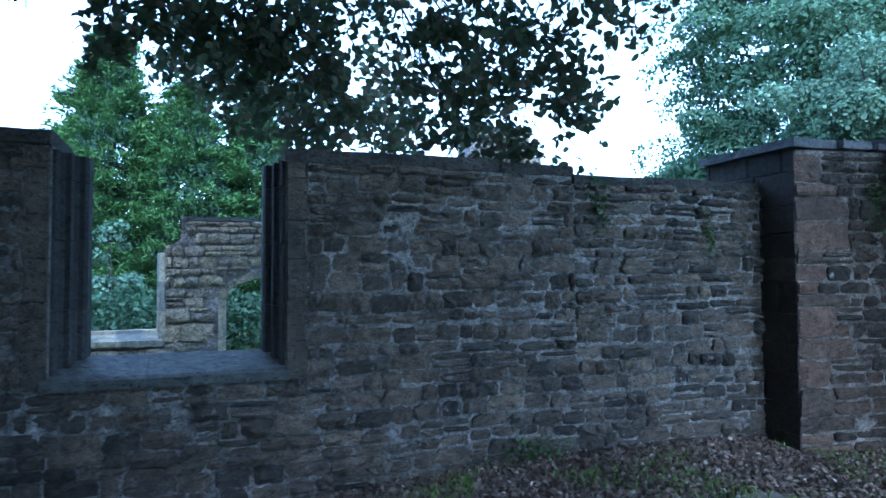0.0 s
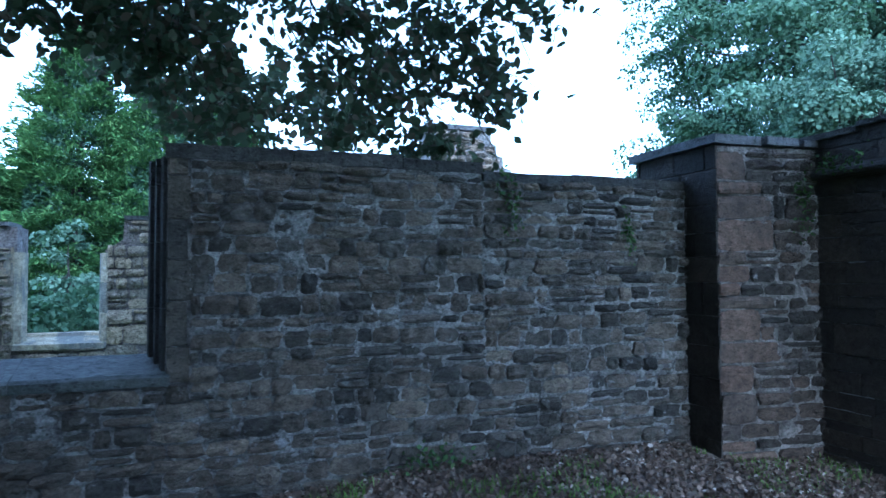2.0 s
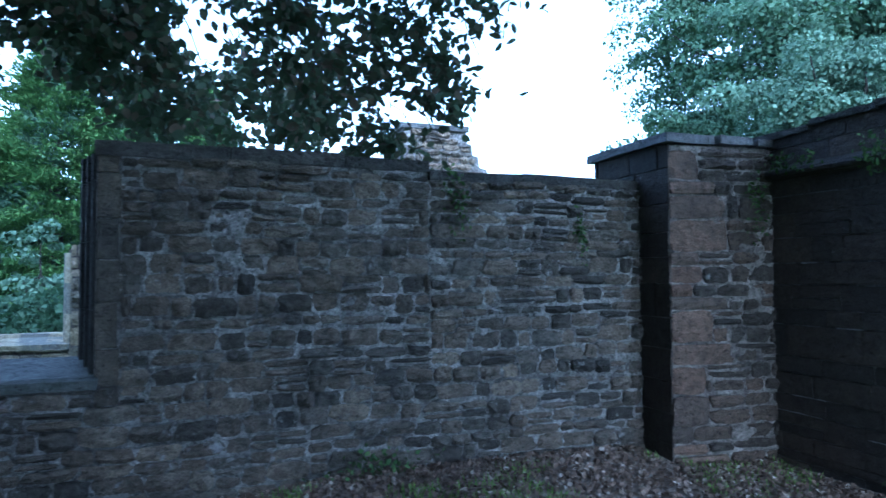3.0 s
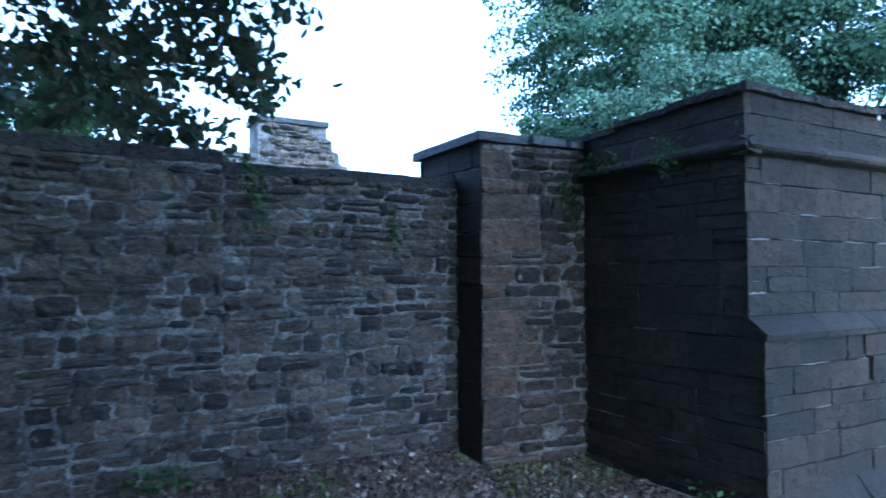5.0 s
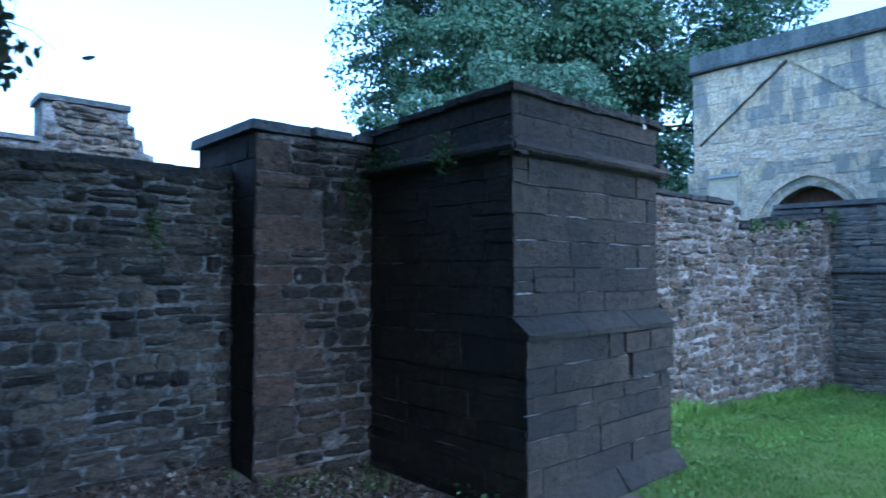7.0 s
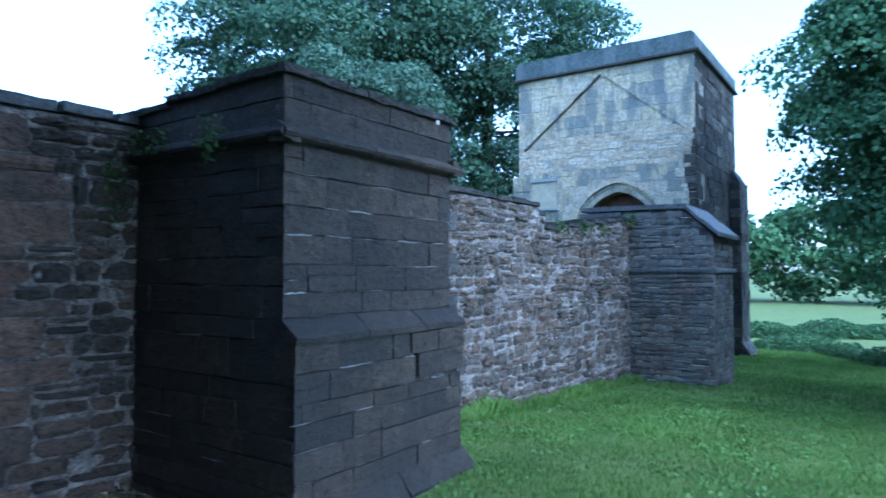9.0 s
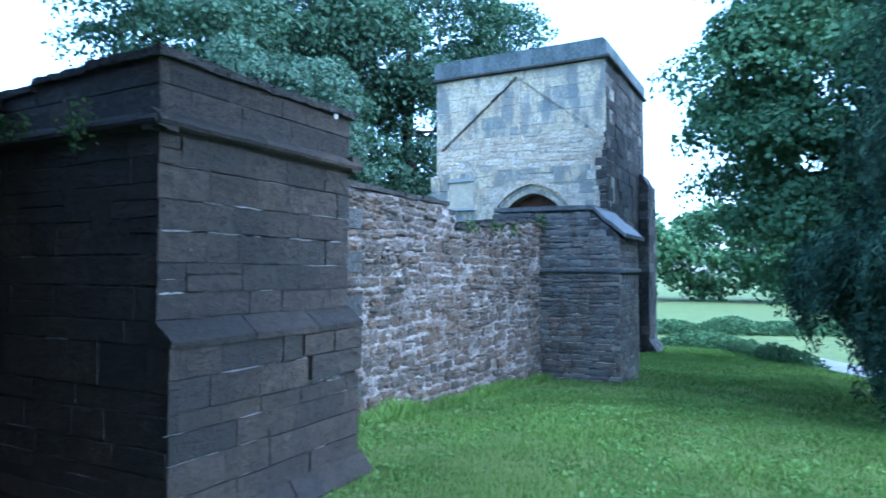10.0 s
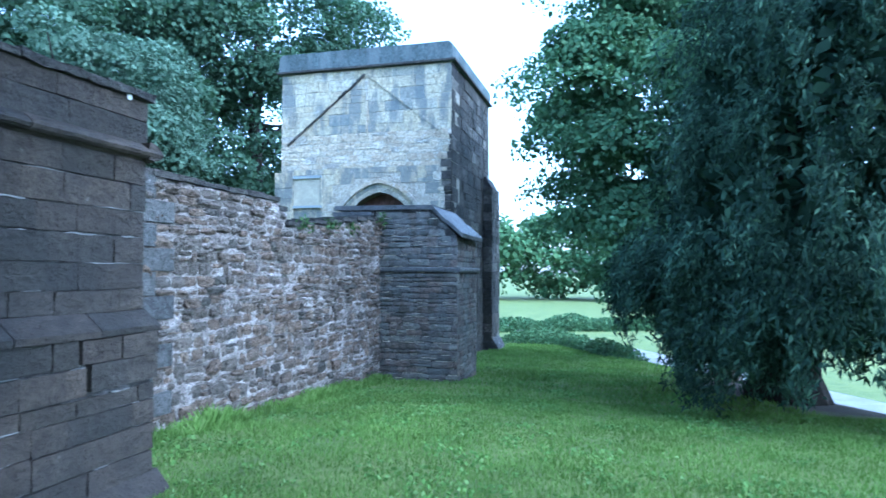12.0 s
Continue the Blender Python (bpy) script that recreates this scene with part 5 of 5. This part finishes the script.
def beech():
    """The beech whose boughs hang over the north wall; its trunk stands outside the court. Trunk and crown are unseen;
    the crown is added to shade the walls.
    """
    rng, rs = random.Random(91), np.random.RandomState(91)
    tree = tagged(new("beech_tree"), "dark-leaved beech tree with boughs hanging over the wall", "tree")
    foot = Vector((-5.8, 8.2, -0.3))
    bm = bmesh.new()
    limb(bm, bend(rng, foot, (-5.2, 7.6, 9.0), 8, 0.04), 0.5, 0.16, 12)
    part("trunk", bm, M_BARK, tree)
    # hanging boughs: x, y, z, half width, half height, twigs
    boughs = [(-0.78, 5.2, 3.55, .22, .40, 14), (-0.35, 5.5, 3.85, .5, .40, 22), (0.30, 5.6, 3.8, .5, .45, 26), (0.72, 5.2, 3.25, .30, .58, 30), (1.15, 5.4, 3.92, .55, .22, 20),
              (0.85, 5.3, 2.8, .26, .25, 14), (1.75, 5.2, 3.4, .30, .60, 32), (1.9, 5.1, 2.95, .30, .30, 16), (2.3, 5.2, 3.8, .5, .30, 24), (2.45, 5.5, 2.95, .36, .34, 18),
              (2.78, 5.2, 3.5, .36, .52, 30), (3.08, 5.1, 3.2, .22, .42, 16), (2.9, 4.7, 3.88, .42, .16, 12), (3.2, 4.25, 3.68, .24, .10, 4), (2.25, 5.3, 3.3, .32, .3, 14), (3.2, 5.15, 2.98, .2, .14, 4), (2.75, 5.4, 2.72, .26, .12, 6),
              (0.25, 5.6, 3.3, .26, .25, 9), (-0.3, 5.4, 3.5, .4, .32, 16), (0.25, 5.5, 3.5, .4, .32, 20), (0.0, 9.4, 4.6, 1.1, .5, 44), (0.5, 9.6, 4.1, .6, .6, 40), (1.9, 9.0, 4.4, .7, .6, 20), (2.3, 9.0, 3.8, .6, .5, 34), (1.3, 9.3, 3.9, .6, .6, 30)]
    pts, sizes = [], []
    for x, y, z, rx, rz, n in boughs:
        near = y < 8
        for k in range(int(n * 1.6)):
            a, q = rng.uniform(0, 2 * math.pi), math.sqrt(rng.random())
            s = Vector((x + 0.82 * rx * q * math.cos(a), y + rng.uniform(-.4, .4) * (1 if near else 2.2), z + 0.82 * rz * q * math.sin(a) + 0.06))
            way = Vector((rng.uniform(-1, 1), rng.uniform(-.7, .7), rng.uniform(-1.1, 0.1))).normalized()
            e = s + way * rng.uniform(0.22, 0.45)
            m = rng.randint(9, 15)
            f = rs.rand(m)
            line = np.array(s)[None, :] + (np.array(e) - np.array(s))[None, :] * f[:, None]
            pts.append(line + rs.normal(size=(m, 3)) * np.array((0.05, 0.05, 0.035)) * (1.25 - 0.5 * f[:, None]))
            sizes.append((0.086 if near else 0.12) * (0.6 + 0.7 * rs.rand(m)))
            if near and k % 3 == 0:
                bm = bmesh.new()
                limb(bm, bend(rng, s + Vector((0, 0, 0.25)), e, 4, 0.2), 0.006, 0.002, 4)
                part("twig", bm, M_TWIG, tree)
        bm = bmesh.new()
        limb(bm, bend(rng, (x - 0.5, y + 0.3, z + rz + 0.8), (x, y, z - 0.4 * rz), 6, 0.2), 0.012, 0.004, 5)
        part("branch", bm, M_TWIG, tree)
    pts, sizes = np.concatenate(pts), np.concatenate(sizes)
    tip = (pts[:, 0] > 3.2) & (pts[:, 2] < 3.4) & (pts[:, 1] < 4.9)   # no loose leaf below the last bough
    ob = leaves("hanging_leaves", pts[~tip], sizes[~tip], LEAF_ROUND, M_BEECH, rs, 0.5, 1.2)
    ob.parent = tree
    tagged(ob, kind="stuff")
    # unseen crown over the lawn and the court, added to shade the walls
    n = 3200
    ang, rad = rs.rand(n) * 2 * np.pi, rs.rand(n) ** 0.5
    cx, cy = -0.8 + rad * 7.2 * np.cos(ang), -1.5 + rad * 7.4 * np.sin(ang)
    r = np.maximum(np.hypot(cx, cy), np.hypot(cx - 3.5, cy + 0.7))
    cz = 2.85 + 0.47 * np.maximum(r, 3.2) + rs.rand(n) * (3.4 - 0.22 * r)
    # the round gap left in the crown lets light on to the wall
    c = np.stack([cx, cy, cz], 1)[np.hypot(cx - 0.4, cy - 0.2) > 1.35]
    # more unseen boughs over the wall and the pier, added to cut light from above
    k = 700
    bx, by = rs.uniform(-1.2, 1.9, k), rs.uniform(2.4, 5.2, k)
    r2 = np.maximum(np.hypot(bx, by), np.hypot(bx - 3.5, by + 0.7))
    c = np.concatenate([c, np.stack([bx, by, 3.0 + 0.47 * r2 + 1.6 * rs.rand(k)], 1)])
    # unseen outer boughs sweeping down west of the lawn, added to block low light
    k = 2000
    a2 = rs.uniform(radians(140), radians(322), k)
    c = np.concatenate([c, np.stack([-1.6 + 5.6 * np.cos(a2) * (0.85 + 0.3 * rs.rand(k)), 1.0 + 7.0 * np.sin(a2) * (0.85 + 0.3 * rs.rand(k)), 0.6 + 5.5 * rs.rand(k)], 1)])
    # unseen boughs down to the ground by the west wall, added to darken the left
    k = 900
    by = rs.uniform(-2.5, 4.3, k)
    c = np.concatenate([c, np.stack([-1.3 - 0.27 * np.maximum(by, 0) - 3.2 * rs.rand(k), by, 0.4 + 5.0 * rs.rand(k)], 1)])
    # low boughs west of the window, out of view, added to block western sky
    k = 280
    by = 4.6 + 4.6 * rs.rand(k)
    c = np.concatenate([c, np.stack([-2.35 - 0.27 * (by - 5.5) - 3.6 * rs.rand(k), by, 2.7 + 3.6 * rs.rand(k)], 1)])
    per = 10
    off = rs.normal(size=(len(c) * per, 3)) * np.array([.38, .38, .16])
    p = np.repeat(c, per, 0) + off
    p = p[(p[:, 2] > 4.4) | (p[:, 0] < -0.30 * p[:, 1] - 0.3) | (p[:, 1] < -1.5)]   # none hang low over the lawn
    ob = leaves("crown", p, 0.32 * (0.6 + 0.8 * rs.rand(len(p))), LEAF_DIAMOND, M_BEECH, rs, 0.2, 2.0)
    ob.parent = tree
    for k in range(10):
        e = Vector(c[rng.randrange(len(c))])
        bm = bmesh.new()
        limb(bm, bend(rng, (-5.5, 7.9, rng.uniform(4.5, 7.5)), e, 7, 0.1), 0.12, 0.02, 7)
        part("limb", bm, M_BARK, tree)
    return tree


beech()

# ---- distance: hedges and woods ----
rs = np.random.RandomState(7)
def hedge(name, label, a, b, height, width, n, leaf, material, seed):
    rs = np.random.RandomState(seed)
    s = rs.rand(n)
    p = np.array(a)[None, :] + (np.array(b) - np.array(a))[None, :] * s[:, None]
    lump = np.array([0.75 + 0.5 * noise.noise(Vector((v * 14, seed, 0))) for v in s])
    off = rs.normal(size=(n, 3))
    off /= np.linalg.norm(off, axis=1)[:, None]
    q = np.stack([p[:, 0] + off[:, 0] * width, p[:, 1] + off[:, 1] * width, np.zeros(n)], 1)
    q[:, 2] = [ground_z(x, y) for x, y in q[:, :2]]
    q[:, 2] += np.abs(off[:, 2]) * height * lump
    ob = leaves(name, q, leaf * (0.6 + 0.8 * rs.rand(n)), LEAF_DIAMOND, material, rs, 0, 0.6)
    return tagged(ob, label, "hedge", kind="stuff")


hedge("nettle_bank", "rough pale green undergrowth beyond the lawn", (31, 3.0), (36, 0.6), 0.6, 1.4, 16000, 0.12, M_HEDGE, 3)
hedge("shrubs", "green shrubs growing behind the ruined range", (-3.0, 15.0), (4.5, 15.4), 1.5, 0.9, 12000, 0.14, M_BROAD, 9)
hedge("bank_shrubs", "low leafy shrubs on the edge of the bank", (23.0, -0.9), (31.0, 1.7), 0.55, 0.5, 3600, 0.13, M_HEDGE, 8)
hedge("lane_shrubs", "yellow-green weeds growing beside the lane", (23.0, -7.8), (31.0, -4.2), 0.75, 0.6, 5000, 0.11, M_HEDGE, 12)
hedge("hedge", "overgrown green hedge across the field", (52, 16), (66, -16), 1.3, 1.6, 18000, 0.26, M_HEDGE, 4)
for i, (x, y, s, h) in enumerate(((118, 22, 1, 1.0), (126, 10, 2, 1.15), (120, -2, 3, 0.9), (132, 34, 4, 1.2), (130, -14, 5, 1.1), (112, -34, 6, 1.0), (128, -52, 7, 1.2))):
    tagged(broad_tree("field_tree", "distant soft green tree beyond the field", (x, y, -3.8), 14, (x, y, 4.6 * h - 0.5), (8.0 * h, 8.0 * h, 7.0 * h), M_HEDGE, 100 + s, 70, 75, 0.85, 2.9, 0.4), group="far trees")


# ---- grass, leaf litter and wall plants ----
def inside(x, y):
    """Within a wall or buttress."""
    return (y > 4.66 and x < 4.75) or (y > 4.25 and 4.6 < x < 5.7) or (5.6 < x < 7.5 and y > 2.36) or (y > 3.6 and x > 7) or (14.7 < x < 16.45 and y > 2.1)


def bare_at(x, y):
    return min(y - 3.75 + 0.6 * max(0, x - 4.2), 6.4 - x) + 1.6 * (0.5 + 0.5 * noise.noise(Vector((x * 1.6, y * 1.6, 4.0)))) > 0.55


BLADE = np.array([(-.06, 0, 0), (.06, 0, 0), (.035, .6, .12), (0, 1, .34)])


def grass(name, label, x0, x1, y0, y1, n, tall, seed, test):
    rs = np.random.RandomState(seed)
    x, y = rs.uniform(x0, x1, n), rs.uniform(y0, y1, n)
    ok = [i for i in range(n) if test(x[i], y[i]) and not inside(x[i], y[i])]
    x, y = x[ok], y[ok]
    z = np.array([ground_z(a, b) for a, b in zip(x, y)])
    k = len(x)
    a = rs.rand(k) * 2 * np.pi
    lean = rs.normal(0, 0.35, k)
    s = np.stack([np.cos(a), np.sin(a), np.zeros(k)], 1)
    f = np.stack([-np.sin(a) * lean, np.cos(a) * lean, np.ones(k)], 1)
    g = np.stack([-np.sin(a), np.cos(a), np.zeros(k)], 1)
    tuft = np.array([0.75 + 0.6 * noise.noise(Vector((p * 1.3, q * 1.3, 2))) for p, q in zip(x, y)])
    h = tall * (0.5 + 0.8 * rs.rand(k)) * tuft
    wid = 0.075 * (0.6 + 0.7 * rs.rand(k)) * (1 + np.maximum(0, x - 8) * 0.08)
    pts = np.stack([x, y, z], 1)[:, None, :] + BLADE[None, :, 0:1] * s[:, None, :] * wid[:, None, None] + BLADE[None, :, 1:2] * f[:, None, :] * h[:, None, None] + BLADE[None, :, 2:3] * g[:, None, :] * h[:, None, None]
    me = bpy.data.meshes.new(name)
    m = len(BLADE)
    me.vertices.add(k * m)
    me.vertices.foreach_set("co", pts.astype(np.float32).ravel())
    me.loops.add(k * m)
    me.loops.foreach_set("vertex_index", np.arange(k * m, dtype=np.int32))
    me.polygons.add(k)
    me.polygons.foreach_set("loop_start", np.arange(0, k * m, m, dtype=np.int32))
    me.materials.append(M_GRASS)
    me.update(calc_edges=True)
    return tagged(new(name, me), label, "grass", kind="stuff")


grass("grass", "short bright green lawn grass", 5.5, 13, -4.6, 3.62, 118000, 0.055, 1, lambda x, y: not bare_at(x, y) and bank(x, y) < 2 and math.hypot(x - 16.2, y + 5.4) + 0.9 * noise.noise(Vector((x, y, 5))) > 3.6)
grass("grass", "short bright green lawn grass farther along the wall", 13, 32, -6, 4.5, 90000, 0.085, 2, lambda x, y: bank(x, y) < 3.0 and math.hypot(x - 16.2, y + 5.4) + 0.9 * noise.noise(Vector((x, y, 5))) > 3.6 and not (x > 20.9 and y > 3.8))
grass("weeds", "sparse weedy grass in the leaf litter", 0.2, 6.0, 3.2, 4.66, 7000, 0.07, 3, lambda x, y: noise.noise(Vector((x * 1.1, y * 1.4, 7))) > 0.06 and y < 4.5)
grass("tall_grass", "uncut grass at the foot of the east wall", 7.5, 14.7, 3.3, 3.62, 5000, 0.17, 4, lambda x, y: True)

rs = np.random.RandomState(70)
n = 28000
x, y = rs.uniform(0.0, 6.2, n), rs.uniform(2.5, 4.68, n)
ok = [i for i in range(n) if bare_at(x[i], y[i]) and not inside(x[i], y[i])]
x, y = x[ok], y[ok]
z = np.array([ground_z(a, b) for a, b in zip(x, y)]) + 0.006 + 0.018 * rs.rand(len(x))
tagged(leaves("leaf_litter", np.stack([x, y, z], 1), 0.036 * (0.5 + rs.rand(len(x))), LEAF_OVAL, M_LITTER, rs, 0, 2.5), "brown dead leaves scattered on bare soil", "leaf litter", kind="stuff")


def wall_plant(label, places, n, leaf, seed, spread=(0.05, 0.03, 0.10)):
    rs = np.random.RandomState(seed)
    p = np.array(places)[rs.randint(0, len(places), n)] + rs.normal(size=(n, 3)) * np.array(spread)
    return tagged(leaves("wall_plant", p, leaf * (0.5 + rs.rand(n)), LEAF_DIAMOND, M_FERN, rs, 0.6, 0.4), label, "plant", kind="stuff")


wall_plant("small green fern growing from a wall joint", [(2.95, 4.64, 2.28), (2.97, 4.64, 2.15), (3.0, 4.64, 2.05)], 150, 0.04, 1)
wall_plant("narrow tuft of green weed on the wall", [(4.07, 4.64, 2.0), (4.08, 4.64, 1.9)], 90, 0.035, 2, (0.025, 0.02, 0.07))
wall_plant("pale green weed trailing from the pier", [(5.45, 4.15, 2.25), (5.48, 4.15, 2.08)], 120, 0.04, 3, (0.05, 0.03, 0.1))
wall_plant("pale weeds along the string course", [(5.54, 3.95, 2.49), (5.54, 3.75, 2.49), (5.53, 3.15, 2.50), (5.53, 3.13, 2.40)], 240, 0.036, 4, (0.025, 0.07, 0.05))
wall_plant("low ivy at the foot of the wall", [(2.3, 4.62, 0.22), (2.5, 4.62, 0.15), (2.1, 4.6, 0.12)], 260, 0.045, 5, (0.12, 0.04, 0.08))
wall_plant("green ferns on top of the east wall", [(11.7, 3.56, 2.25), (12.6, 3.56, 2.3), (13.4, 3.56, 2.32), (14.6, 3.5, 2.55)], 260, 0.06, 6, (0.12, 0.05, 0.06))
wall_plant("leafy weeds at the foot of the buttress", [(5.55, 2.6, 0.10), (5.5, 2.9, 0.10), (5.45, 2.7, 0.1)], 70, 0.045, 7, (0.08, 0.15, 0.05))


# clover and plantain among the lawn grass
rs = np.random.RandomState(81)
n = 42000
x, y = rs.uniform(6.0, 19, n), rs.uniform(-4.5, 3.6, n)
ok = [i for i in range(n) if noise.noise(Vector((x[i] * 0.9, y[i] * 0.9, 3))) + 0.6 * noise.noise(Vector((x[i] * 2.6, y[i] * 2.6, 3))) > 0.12 and bank(x[i], y[i]) < 1 and not bare_at(x[i], y[i]) and not inside(x[i], y[i]) and math.hypot(x[i] - 16.2, y[i] + 5.4) > 4.0]
x, y = x[ok], y[ok]
z = np.array([ground_z(p, q) for p, q in zip(x, y)]) + 0.015 + 0.03 * rs.rand(len(x))
tagged(leaves("lawn_weeds", np.stack([x, y, z], 1), 0.034 * (0.5 + rs.rand(len(x))), LEAF_OVAL, M_CLOVER, rs, 0, 1.6), "patches of broad-leaved clover in the lawn", "lawn weeds", kind="stuff")
